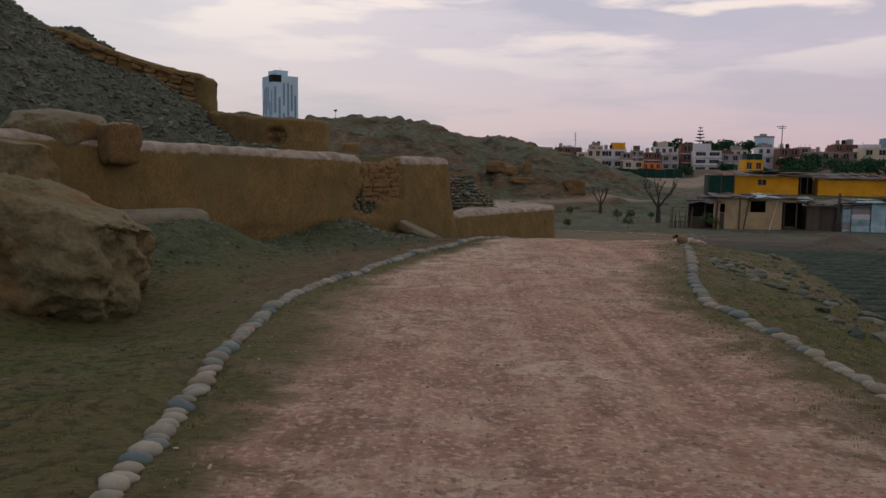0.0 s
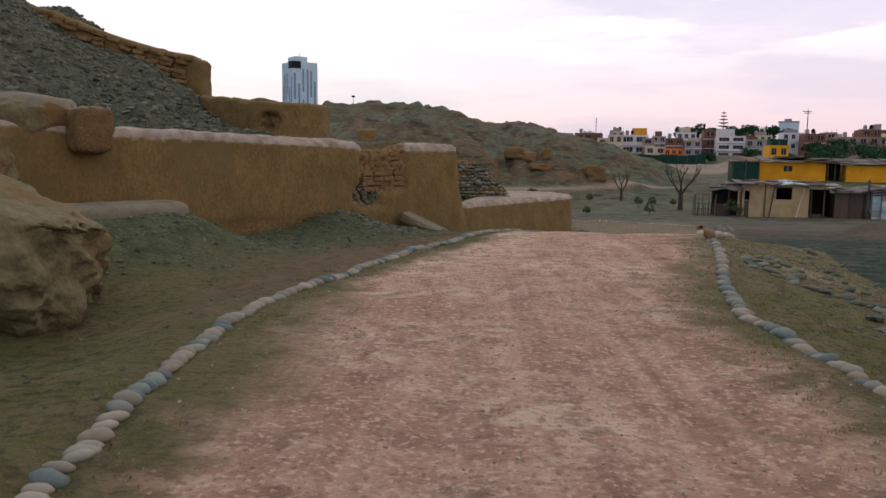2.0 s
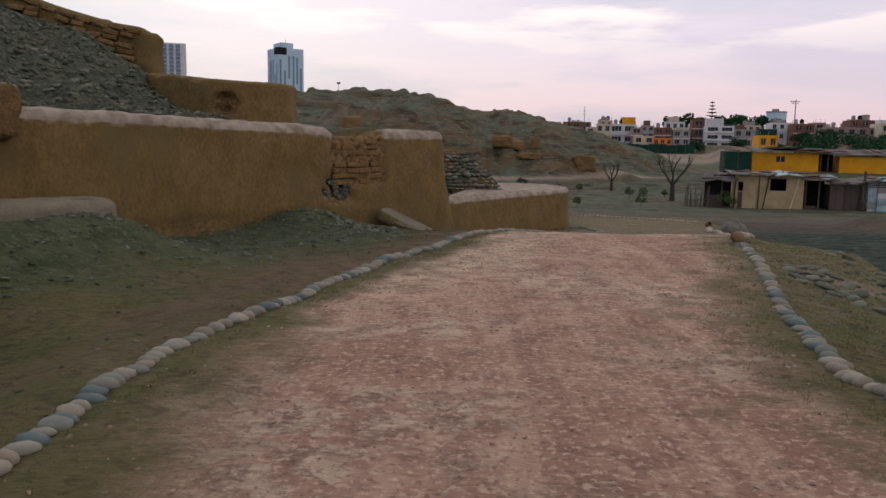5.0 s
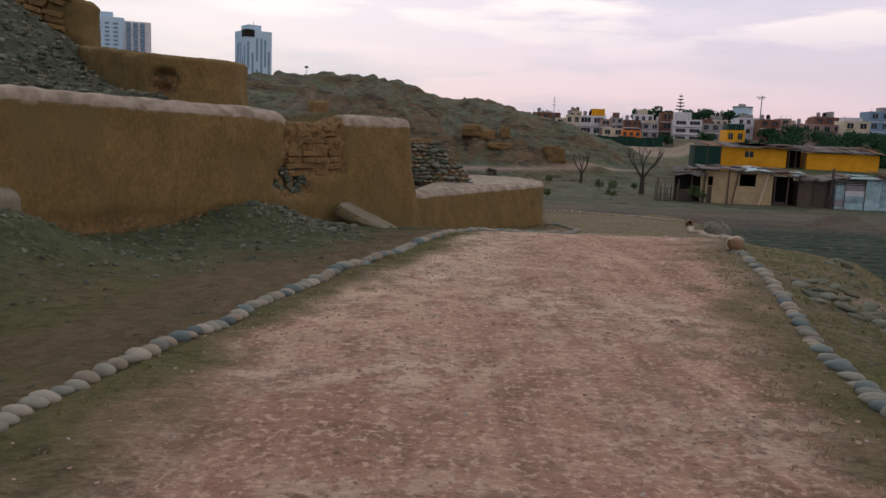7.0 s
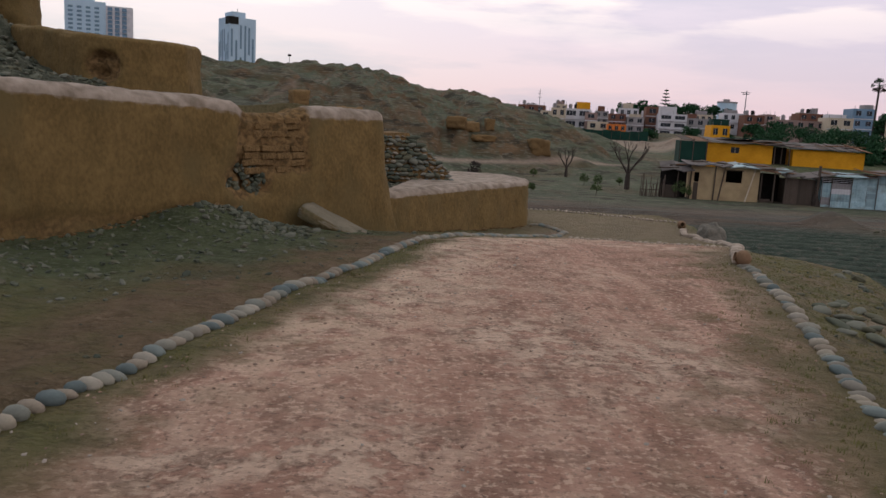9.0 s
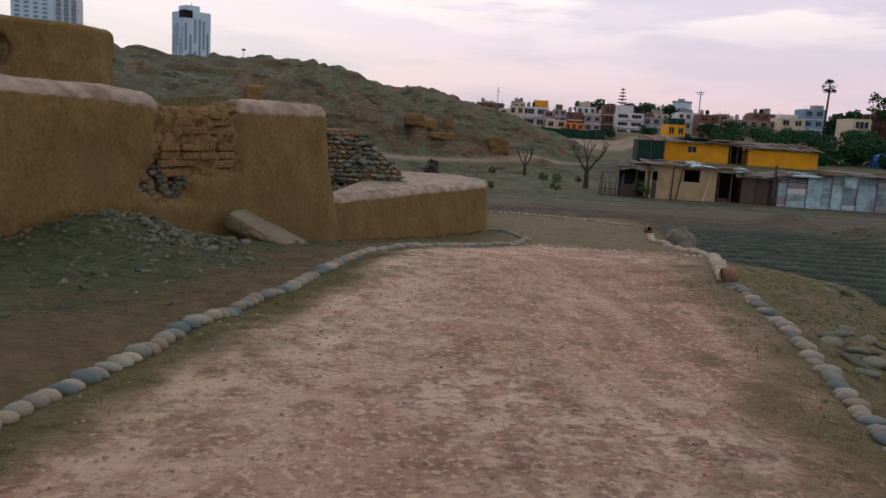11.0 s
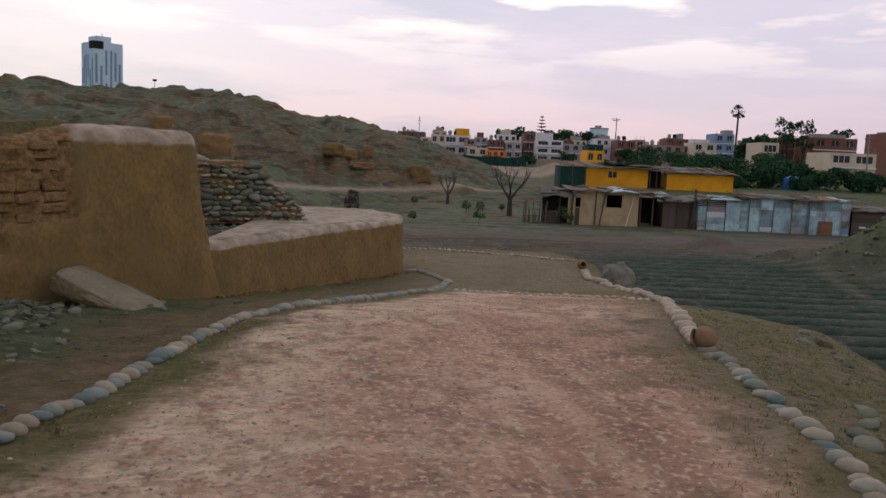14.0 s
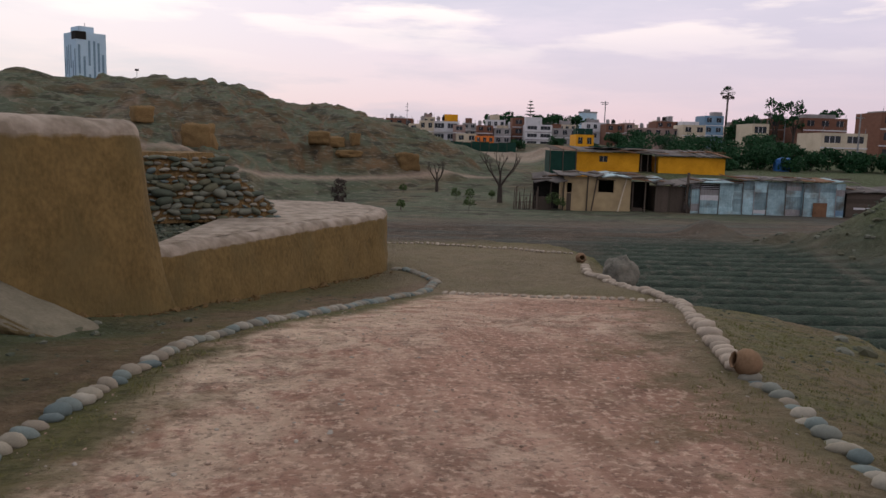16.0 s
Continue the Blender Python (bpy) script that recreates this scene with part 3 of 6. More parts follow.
    masks = {
        # follows the troughs, where furrow shading is painted into the colour
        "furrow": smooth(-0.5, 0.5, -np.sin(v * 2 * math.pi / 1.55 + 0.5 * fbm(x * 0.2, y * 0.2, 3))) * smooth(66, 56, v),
        "road": road,
        "field": np.clip(smooth(-1.1, -1.8, z) * smooth(29, 31, y + 8 * smooth(6.5, 9.5, x)) * smooth(57, 49, y), 0, 1) * (1 - smooth(26, 29, x)) * smooth(-3.0, 3.5, x - 8.5 - 0.40 * (y - 30)),
        "plain": smooth(30, 33, y) * smooth(-1.0, -1.7, z) * smooth(86, 78, y) * smooth(70, 60, x),
        "russet": np.clip(smooth(0.0, 0.1, l) * smooth(1.55, 0.7, l + 0.3 * fbm(x * 1.2, y * 1.2, 47)) * smooth(7.5, 12.0, y) * smooth(27, 25, y) * smooth(-0.1, -0.5, d), 0, 1),
        "spoil": np.clip(smooth(0.8, 1.5, l + 0.5 * fbm(x, y, 49)) * smooth(-3.6, -2.2, d + 0.5 * fbm(x, y, 51)) * (1 - on_wall) * smooth(22, 19, y) * smooth(8, 11, y) + gauss(x, y, 37, 46, 8, 8, 1.5) * smooth(25, 28, x) + smooth(40, 46, x) * smooth(80, 86, y) * smooth(150, 130, y), 0, 1) * 0.9,
        "road_edge": np.clip(smooth(1.9, 0.3, xr - x) + smooth(1.3, 0.3, x - xl), 0, 1),
        "pale_edge": np.clip(smooth(2.4, 0.6, x - xl) * smooth(10, 13, y) + smooth(0.9, 2.0, x - xl) * smooth(5.5, 3.0, y) * 0.6, 0, 1),
        "hill": smooth(62, 75, y) * (1 - smooth(40, 46, x) * smooth(150, 130, y)),
        "rubble": np.clip(on_wall * smooth(0.5, 0.9, d) + inside, 0, 1),
        "pale": np.clip(np.exp(-((y - 93 - 0.72 * x) / 0.75) ** 2) * smooth(-20, -5, x) * smooth(34, 26, x) + 0.45 * trail(x, y, (-30, 113), (-20, 96), 0.5) + 0.35 * trail(x, y, (-18.5, 104), (-14.6, 108.6), 0.4) + 0.3 * trail(x, y, (-14.6, 108.6), (-11.5, 120), 0.4) + 0.8 * smooth(150, 165, y) * smooth(30, 38, x) * smooth(205, 195, y) * smooth(70, 60, x) + gauss(x, y, 5.45, 14.4, 0.45, 0.5, 0.7) + 0.22 * smooth(-0.9, -0.2, r) * smooth(3.0, 2.2, r) * smooth(24, 20, y) * smooth(10, 15, y) + 0.36 * smooth(22, 24, y) * smooth(31, 29, y) * smooth(8.5, 7.0, x) * smooth(2, 4, x) + 0.2 * np.exp(-((0.9 * (x - 26) - 0.42 * (y - 42.6)) / 0.28) ** 2) * smooth(34, 37, y) * smooth(50, 46, y), 0, 1) * 0.8,
        "verge": np.clip(1 - road - on_wall, 0, 1) * np.maximum(smooth(33, 28, y), smooth(27, 30, x) * smooth(70, 60, y)) * np.clip(0.55 + 0.45 * smooth(12, 7, y) * smooth(0, 1.0, l) + 0.6 * smooth(0, 0.8, r), 0, 1) * (1 - 0.45 * smooth(0, 1.0, x - (xl + xr) / 2) * smooth(0.3, 0.0, r) - 0.3 * smooth(20, 23, y)) + smooth(40, 46, x) * smooth(70, 76, y) * smooth(165, 150, y),
    }
    return z, masks


def level(x, y):
    return float(ground_height(np.array([x]), np.array([y]))[0][0])


def ground_sheet():
    def axis(lo, hi, step, ends, growth):
        a = list(np.arange(lo, hi + step / 2, step))
        s = step
        while a[-1] < ends[1]:
            s *= growth
            a.append(a[-1] + s)
        s = step
        while a[0] > ends[0]:
            s *= growth
            a.insert(0, a[0] - s)
        return np.array(a)

    xs, ys = axis(-9.0, 9.5, 0.09, (-1800, 1800), 1.035), np.concatenate([axis(0.5, 31.0, 0.10, (-400, 31.0), 1.06), np.arange(31.22, 66, 0.22), axis(66.3, 180, 0.65, (66.3, 2600), 1.06)])
    gx, gy = np.meshgrid(xs, ys)
    z, masks = ground_height(gx.ravel(), gy.ravel())
    nx, ny = len(xs), len(ys)
    i = (np.arange(ny - 1)[:, None] * nx + np.arange(nx - 1)[None, :]).ravel()
    quads = np.stack([i, i + 1, i + nx + 1, i + nx], 1)
    me = bpy.data.meshes.new("ground")
    me.vertices.add(len(z))
    me.vertices.foreach_set("co", np.stack([gx.ravel(), gy.ravel(), z], 1).astype(np.float32).ravel())
    me.loops.add(quads.size)
    me.loops.foreach_set("vertex_index", quads.ravel().astype(np.int32))
    me.polygons.add(len(quads))
    me.polygons.foreach_set("loop_start", np.arange(0, quads.size, 4, dtype=np.int32))
    me.update(calc_edges=True)
    for name, m in masks.items():
        me.attributes.new(name, "FLOAT", "POINT").data.foreach_set("value", m.astype(np.float32))
    me.shade_smooth()
    me.materials.append(EARTH)
    return tagged(new("ground", me), "dry reddish earth road between verges and tilled fields", "ground", kind="structure")


ground_sheet()


# ---- mud walls ----
def mud_wall(name, outline, top, base, label, thick_round=0.16, batter=0.10, rough=0.035, category="adobe wall", dent=None, step=0.10, seed=1, sunk=False, mat=None, capped=True):
    """A battered, rounded mud wall over a closed outline (anticlockwise). top(x, y), base(x, y) give heights."""
    pts = [Vector(p) for p in outline]
    ring = []
    for a, b in zip(pts, pts[1:] + pts[:1]):
        n = max(1, round((b - a).length / step))
        ring += [a.lerp(b, k / n) for k in range(n)]
    for _ in range(5):  # soften the corners
        ring = [(ring[k - 1] + ring[k] * 2 + ring[(k + 1) % len(ring)]) / 4 for k in range(len(ring))]
    n = len(ring)
    nor = []
    for k in range(n):
        t = ring[(k + 1) % n] - ring[k - 1]
        nor.append(Vector((t.y, -t.x)).normalized())
    rings = []
    for f in np.linspace(0, 1, 31):
        rings.append(("side", f, f, 0.0))
    for a in np.linspace(12, 90, 7):
        rings.append(("round", math.sin(radians(a)), 1.0, thick_round * (1 - math.cos(radians(a)))))
    for e in (0.1, 0.22, 0.34):
        rings.append(("top", 0.004, 1.0, thick_round * (1 + e)))
    if sunk:
        rings.append(("top", -0.4, 1.0, thick_round + 0.2))
    verts, mats = [], []
    off = Vector((seed * 5.1, seed * 2.3, 0))
    for kind, f, lean, extra in rings:
        for p, q in zip(ring, nor):
            inset = lean * (batter(p.x, p.y) if callable(batter) else batter) + extra
            xy = p - q * inset
            zt, zb = top(p.x, p.y), base(p.x, p.y) - 0.25
            zr = zt - thick_round * 0.8
            z = zb + (zr - zb) * f if kind == "side" else (zr + (zt - zr) * f if kind == "round" else zt + f)
            w = Vector((xy.x, xy.y, z))
            h = rough * (noise.fractal(w * 1.1 + off, 1.0, 2.0, 4) + 0.35 * noise.noise(w * 6 + off))
            deep = dent(p.x, p.y, z) if dent else 0.0
            h += -deep * (1 + 0.95 * noise.fractal(w * 8 + off, 0.7, 2.0, 4))
            lift = rough * (0.7 * noise.fractal(w * 1.7 + off, 1.0, 2.0, 3) + 0.45 * noise.noise(w * 5.5 + off)) if kind != "side" else 0
            verts.append((w.x + q.x * h, w.y + q.y * h, w.z + lift - (deep * 0.6 if kind != "side" else 0)))
    faces, cap, raw = [], [], []
    for j, (kind, f, lean, extra) in enumerate(rings):
        for k in range(n):
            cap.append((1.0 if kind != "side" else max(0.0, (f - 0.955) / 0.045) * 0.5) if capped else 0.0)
            raw.append(min(1.0, dent(ring[k].x, ring[k].y, verts[j * n + k][2]) / 0.07) if dent else 0.0)
    for j in range(len(rings) - 1):
        for k in range(n):
            k2 = (k + 1) % n
            faces.append((j * n + k, j * n + k2, (j + 1) * n + k2, (j + 1) * n + k))
    last = (len(rings) - 1) * n
    faces.append(tuple(last + k for k in range(n)))
    ob = mesh_object(name, verts, faces, mat or ADOBE, smooth=True)
    for key, values in (("cap", cap), ("raw", raw)):
        ob.data.attributes.new(key, "FLOAT", "POINT").data.foreach_set("value", np.array(values, np.float32))
    ob.data.polygons[len(faces) - 1].use_smooth = False
    return tagged(ob, label, category)


def along(s, d):
    p = WALL_A + WALL_T * s + WALL_N * d
    return (p[0], p[1])


def wall_coords(x, y):
    v = np.array((x, y)) - WALL_A
    return float(v @ WALL_T), float(v @ WALL_N)


def main_dent(x, y, z):
    s, d = wall_coords(x, y)
    if d > 0.3:
        return 0.0
    wob = 0.14 * noise.noise(Vector((s * 2.2, z * 2.2, 3.3)))
    a = max(0.0, min(1.0, (s - 6.02 + wob + 0.10 * (1.5 - z)) / 0.12)) * max(0.0, min(1.0, (7.42 + 0.4 * wob - s) / 0.07))
    a *= max(0.0, min(1.0, (z - 0.62 - wob) / 0.1)) if s > 6.6 else max(0.0, min(1.0, (z - 0.35 - wob) / 0.1))
    pit = max(0.0, 1 - ((s - 6.12) / 0.46) ** 2 - ((z - 0.62) / 0.29) ** 2 + 3.5 * wob + 0.5 * noise.noise(Vector((s * 6, z * 6, 5.0))))
    foot = max(0.0, min(1.0, (0.28 + wob - z) / 0.08)) * (0.6 if s < 6 and s > -1 else 0.0)
    course = 0.02 * math.sin(z * 42 + 0.8 * math.sin(s * 9)) + 0.05 * max(0.0, noise.noise(Vector((s * 7, z * 9, 8.1))))
    smoothed = 0.35 if s > 6.62 and z < 0.7 else 1.0
    return (0.075 + 0.7 * course) * a * smoothed + 0.09 * min(1.0, 1.3 * pit) + 0.06 * foot


def main_batter(x, y):
    return 0.15 + 0.52 * float(smooth(8.95, 9.55, wall_coords(x, y)[0]))


def main_top(x, y):
    return float(np.interp(wall_coords(x, y)[0], [-0.6, 0.2, 2.4, 4.0, 5.4, 5.95, 6.25, 6.95, 7.25, 7.7], [2.02, 1.90, 1.87, 1.82, 1.79, 1.76, 1.62, 1.63, 1.73, 1.75]))


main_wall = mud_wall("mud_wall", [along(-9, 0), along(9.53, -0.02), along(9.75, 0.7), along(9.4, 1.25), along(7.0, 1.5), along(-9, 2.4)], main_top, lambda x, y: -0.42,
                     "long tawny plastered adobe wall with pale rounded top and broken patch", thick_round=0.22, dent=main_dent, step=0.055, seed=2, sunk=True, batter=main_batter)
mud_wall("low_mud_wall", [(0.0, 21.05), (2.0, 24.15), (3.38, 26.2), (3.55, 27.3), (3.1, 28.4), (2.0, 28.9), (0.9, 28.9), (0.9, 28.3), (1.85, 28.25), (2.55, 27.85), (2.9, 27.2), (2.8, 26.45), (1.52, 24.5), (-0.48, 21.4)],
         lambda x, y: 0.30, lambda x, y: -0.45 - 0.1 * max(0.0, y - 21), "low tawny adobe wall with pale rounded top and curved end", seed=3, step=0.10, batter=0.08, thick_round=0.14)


def upper_dent(x, y, z):
    if y > 18.95:
        return 0.0
    pit = max(0.0, 1 - ((x + 3.98) / 0.28) ** 2 - ((z - 2.12) / 0.26) ** 2 + 0.3 * noise.noise(Vector((x * 4, z * 4, 1.1))))
    return 0.16 * min(1.0, 2 * pit)


mud_wall("upper_mud_wall", [(-2.95, 19.05), (-2.9, 19.9), (-3.6, 20.3), (-6.2, 21.0), (-6.0, 19.95), (-4.35, 18.55), (-3.75, 18.45)],
         lambda x, y: 2.54 + 0.12 * max(0.0, -x - 4.0), lambda x, y: 1.5, "short tawny adobe wall on the upper terrace with a dark hollow", thick_round=0.09, dent=upper_dent, seed=4, step=0.06, batter=0.04, capped=False)
def ruin_top(x, y):
    return float(np.interp(-x, [6.2, 6.6, 7.3, 8.4, 9.8, 12.5], [3.66, 3.80, 3.92, 4.24, 4.78, 5.6]))


ruin_wall = mud_wall("adobe_block_ruin", [(-6.12, 20.75), (-6.1, 21.7), (-12.6, 22.3), (-12.8, 21.0), (-7.2, 20.75)], ruin_top, lambda x, y: 2.2,
                     "eroded adobe wall end on top of the rubble slope", seed=5, step=0.10, rough=0.07, batter=0.06, thick_round=0.12, capped=False)


def block_mesh(seed, size):
    """A worn mud brick."""
    rng = random.Random(seed)
    bm = boxed(-size[0] / 2, size[0] / 2, -size[1] / 2, size[1] / 2, -size[2] / 2, size[2] / 2)
    bmesh.ops.bevel(bm, geom=bm.edges[:], offset=size[2] * 0.2, segments=1, affect="EDGES")
    for v in bm.verts:
        v.co += Vector((rng.uniform(-1, 1), rng.uniform(-1, 1), rng.uniform(-1, 1))) * size[2] * 0.09
    me = bpy.data.meshes.new("adobe_brick")
    bm.to_mesh(me)
    bm.free()
    me.materials.append(ADOBE_RAW)
    return me


def brick_courses():
    """Mud bricks laid bare in the broken patch of the long wall and along the ruin above the slope."""
    rng = random.Random(77)
    meshes = [block_mesh(k, (0.27 + 0.03 * (k % 3), 0.14, 0.10)) for k in range(6)]
    turn = math.degrees(math.atan2(WALL_T[1], WALL_T[0]))
    for row in range(8):
        z = 0.74 + row * 0.108
        u = (6.02 if z < 1.2 else 6.28) + rng.uniform(0, 0.12)
        while u < 7.16:
            if rng.random() > 0.14:
                x, y = along(u + 0.14, 0.15 * (z + 0.67) / 2.1 + 0.088 + rng.uniform(-0.02, 0.015))
                ob = new("adobe_brick", rng.choice(meshes))
                ob.matrix_basis = pose(x, y, z + rng.uniform(-0.008, 0.008), rng.gauss(0, 2), rng.gauss(0, 2), turn + rng.gauss(0, 3))
                ob.parent = main_wall
            u += rng.uniform(0.28, 0.33)
    for row in range(6):
        x = -6.5 - rng.uniform(0, 0.2)
        while x > -12.3:
            z = ruin_top(x, 20.8) - 0.10 - row * 0.115
            y = 20.80 - 0.02 * row + 0.045 * max(0.0, -x - 7.2)
            if rng.random() > 0.2 and z > level(x, y) - 0.03:
                ob = new("adobe_brick", rng.choice(meshes))
                ob.matrix_basis = pose(x, y + rng.uniform(-0.03, 0.03), z, rng.gauss(0, 4), 12 + rng.gauss(0, 4), rng.gauss(0, 5))
                ob.parent = ruin_wall
            x -= rng.uniform(0.30, 0.38)


brick_courses()


# ---- stones ----
def stone_mesh(name, size, seed, mat, detail=2, rough=0.14, square=0.0):
    bm = lump(bmesh.new(), size, seed, detail, rough, 1.1, square)
    me = bpy.data.meshes.new(name)
    bm.to_mesh(me)
    bm.free()
    me.materials.append(mat)
    me.shade_smooth()
    return me


COBBLES = [stone_mesh("cobble", (0.084 + 0.011 * (k % 3), 0.060 + 0.007 * (k % 2), 0.043 + 0.005 * (k % 4)), 20 + k, COBBLE) for k in range(9)]
FLAGS = [stone_mesh("flag", (0.075 + 0.012 * (k % 3), 0.055, 0.032), 40 + k, CURB, 2, 0.12) for k in range(4)]
KERBS = [stone_mesh("kerb_lump", (0.098 + 0.012 * (k % 2), 0.070, 0.058), 50 + k, CURB, 2, 0.12, 0.35) for k in range(4)]
ROUGHS = [stone_mesh("rough_stone", (0.13 + 0.02 * (k % 4), 0.11, 0.075 + 0.012 * (k % 3)), 60 + k, RUBBLE, 2, 0.3, 0.3) for k in range(8)]


def arc_points(line, start, spacing, jitter=0.0, rng=random):
    """Points and headings at even spacing along a polyline."""
    line = [Vector((*p[:2], 0)) for p in line]
    out, carry = [], start
    for a, b in zip(line, line[1:]):
        n, t = (b - a).length, (b - a).normalized()
        while carry < n:
            out.append((a + t * carry, math.atan2(t.y, t.x)))
            carry += spacing * (1 + jitter * rng.uniform(-1, 1))
        carry -= n
    return out


def edging(name, label, line, meshes, spacing, seed, sink=0.3, piece="stone", lift=0.0, scale=(0.72, 1.0)):
    rng = random.Random(seed)
    root = thing(name, Matrix(), label, "stone edging", kind="structure")
    pts = arc_points(line, 0.0, spacing, 0.12, rng)
    zs = ground_height(np.array([p.x for p, _ in pts]), np.array([p.y for p, _ in pts]))[0]
    for (p, h), z in zip(pts, zs):
        ob = new(piece, rng.choice(meshes))
        k = rng.uniform(*scale)
        tall = max(v.co.z for v in ob.data.vertices) * k
        ob.matrix_basis = pose(p.x + rng.gauss(0, 0.009), p.y + rng.gauss(0, 0.009), float(z) + tall * (1 - 2 * sink) + lift, rng.gauss(0, 6), rng.gauss(0, 6), math.degrees(h) + 90 + rng.gauss(0, 7)) @ Matrix.Diagonal((k, k * rng.uniform(0.9, 1.1), k * rng.uniform(0.9, 1.1), 1))
        ob.parent = root
    return root


west = [(-1.5, -1.5)] + [tuple(p) for p in LEFT[1:]]
east = [(2.95, -1.5)] + [tuple(p) for p in RIGHT[1:11]]
edging("stone_edging", "row of grey river cobbles set along the road edge", west, COBBLES, 0.112, 3, 0.33, scale=(0.80, 1.0))
edging("stone_edging", "row of pale grey river cobbles lining the road", east, COBBLES, 0.112, 4, 0.33, scale=(0.80, 1.0))
edging("stone_kerb", "raised pale mortared stone kerb above the field", [(4.78, 17.05)] + [tuple(p) for p in RIGHT[11:14]] + [(6.85, 22.6), (6.94, 24.0), (7.06, 25.5), (7.42, 26.6)], KERBS, 0.12, 5, 0.25, "kerb_stone")
edging("stone_row", "thin row of pale flat stones across the path", [(3.86, 23.33), (5.2, 22.35), (6.62, 21.58)], FLAGS, 0.125, 6)
edging("stone_row", "thin row of pale flat stones beyond the lower path", [(2.2, 31.4), (3.9, 30.64), (5.44, 30.04), (7.0, 29.2), (7.9, 28.5)], FLAGS, 0.13, 7, 0.2)


def scatter_mesh(name, spots, label, mat, detail=1, seed=1, rough=0.25, category="rubble", flat=0.6):
    """Many loose stones as one body. spots: x, y, size, sink."""
    rng = np.random.RandomState(seed)
    bm = bmesh.new()
    bmesh.ops.create_icosphere(bm, subdivisions=detail, radius=1.0)
    bm.verts.ensure_lookup_table()
    v0 = np.array([v.co[:] for v in bm.verts])
    f0 = np.array([[v.index for v in f.verts] for f in bm.faces])
    bm.free()
    spots = np.asarray(spots)
    z = ground_height(spots[:, 0], spots[:, 1])[0]
    V, Fc = [], []
    for k, ((x, y, s, sink), zz) in enumerate(zip(spots, z)):
        v = v0 * (1 + rough * rng.uniform(-1, 1, (len(v0), 1)))
        v = v * (s * np.array((rng.uniform(0.8, 1.4), rng.uniform(0.7, 1.1), flat * rng.uniform(0.7, 1.2))))
        a, b = rng.uniform(0, 6.28), rng.normal(0, 0.25)
        c, n = math.cos(a), math.sin(a)
        v = np.stack([v[:, 0] * c - v[:, 1] * n, v[:, 0] * n + v[:, 1] * c, v[:, 2] + b * v[:, 0]], 1)
        V.append(v + (x, y, zz + s * flat * (1 - 2 * sink)))
        Fc.append(f0 + k * len(v0))
    V, Fc = np.concatenate(V), np.concatenate(Fc)
    ob = mesh_object(name, V.tolist(), Fc.tolist(), mat, smooth=detail > 1)
    return tagged(ob, label, category, kind="stuff")


def spots_in(n, seed, x0, x1, y0, y1, keep, lo, hi, power=2.5, sink=0.35):
    rng = np.random.RandomState(seed)
    x, y = rng.uniform(x0, x1, n), rng.uniform(y0, y1, n)
    m = keep(x, y) > rng.uniform(0, 1, n)
    x, y = x[m], y[m]
    s = lo + (hi - lo) * rng.uniform(0, 1, len(x)) ** power
    return np.stack([x, y, s, np.full(len(x), sink)], 1)


def on_slope(x, y):
    d = (x - WALL_A[0]) * WALL_N[0] + (y - WALL_A[1]) * WALL_N[1]
    s = (x - WALL_A[0]) * WALL_T[0] + (y - WALL_A[1]) * WALL_T[1]
    return ((d > 1.05) & (d < 9.5) & (s < 6.0)).astype(float)


def on_road(x, y):
    return ((x > left_edge(y) + 0.1) & (x < right_edge(y) - 0.1)).astype(float)


def on_verge(x, y):
    d = (x - WALL_A[0]) * WALL_N[0] + (y - WALL_A[1]) * WALL_N[1]
    return (((x < left_edge(y) - 0.2) & (d < -0.15)) | ((x > right_edge(y) + 0.2) & (x < right_edge(y) + 3))).astype(float)


scatter_mesh("slope_rubble", spots_in(15000, 1, -13, -2, 12.5, 25, on_slope, 0.016, 0.085, 4.5), "grey rubble stones strewn over the slope", RUBBLE, 1, 1)
scatter_mesh("road_grit", spots_in(11000, 2, -2, 6.6, 1, 22, on_road, 0.003, 0.016, 3.0), "small pale stones and grit on the road", GRIT, 1, 2, category="gravel")
scatter_mesh("verge_pebbles", spots_in(5200, 3, -6.5, 9.5, 1.5, 24, on_verge, 0.004, 0.028, 3.5), "small stones lying on the earth verge", RUBBLE, 1, 3, category="gravel")
scatter_mesh("mound_rubble", spots_in(2600, 4, -3.4, -0.9, 16.8, 19.2, lambda x, y: np.exp(-((x + 1.75) / 0.6) ** 2 - ((y - 18.15) / 0.6) ** 2) * on_verge(x, y), 0.012, 0.075, 2.2), "broken adobe and stones on the mound by the wall", RUBBLE, 1, 4)
scatter_mesh("spoil_stones", spots_in(9000, 9, -5.5, 0.6, 9, 20, lambda x, y: ground_height(x, y)[1]["spoil"] * 0.6, 0.006, 0.05, 3.2), "small grey stones littering the humps below the wall", RUBBLE, 1, 9)
def by_wall_foot(x, y):
    d = (x - WALL_A[0]) * WALL_N[0] + (y - WALL_A[1]) * WALL_N[1]
    s = (x - WALL_A[0]) * WALL_T[0] + (y - WALL_A[1]) * WALL_T[1]
    low = 0.84 * x - 0.54 * (y - 21.05)
    return np.exp(-((d + 0.06) / 0.10) ** 2) * (s < 9.6) * (s > -2) + np.exp(-((low - 0.10) / 0.09) ** 2) * (y > 21) * (y < 26)


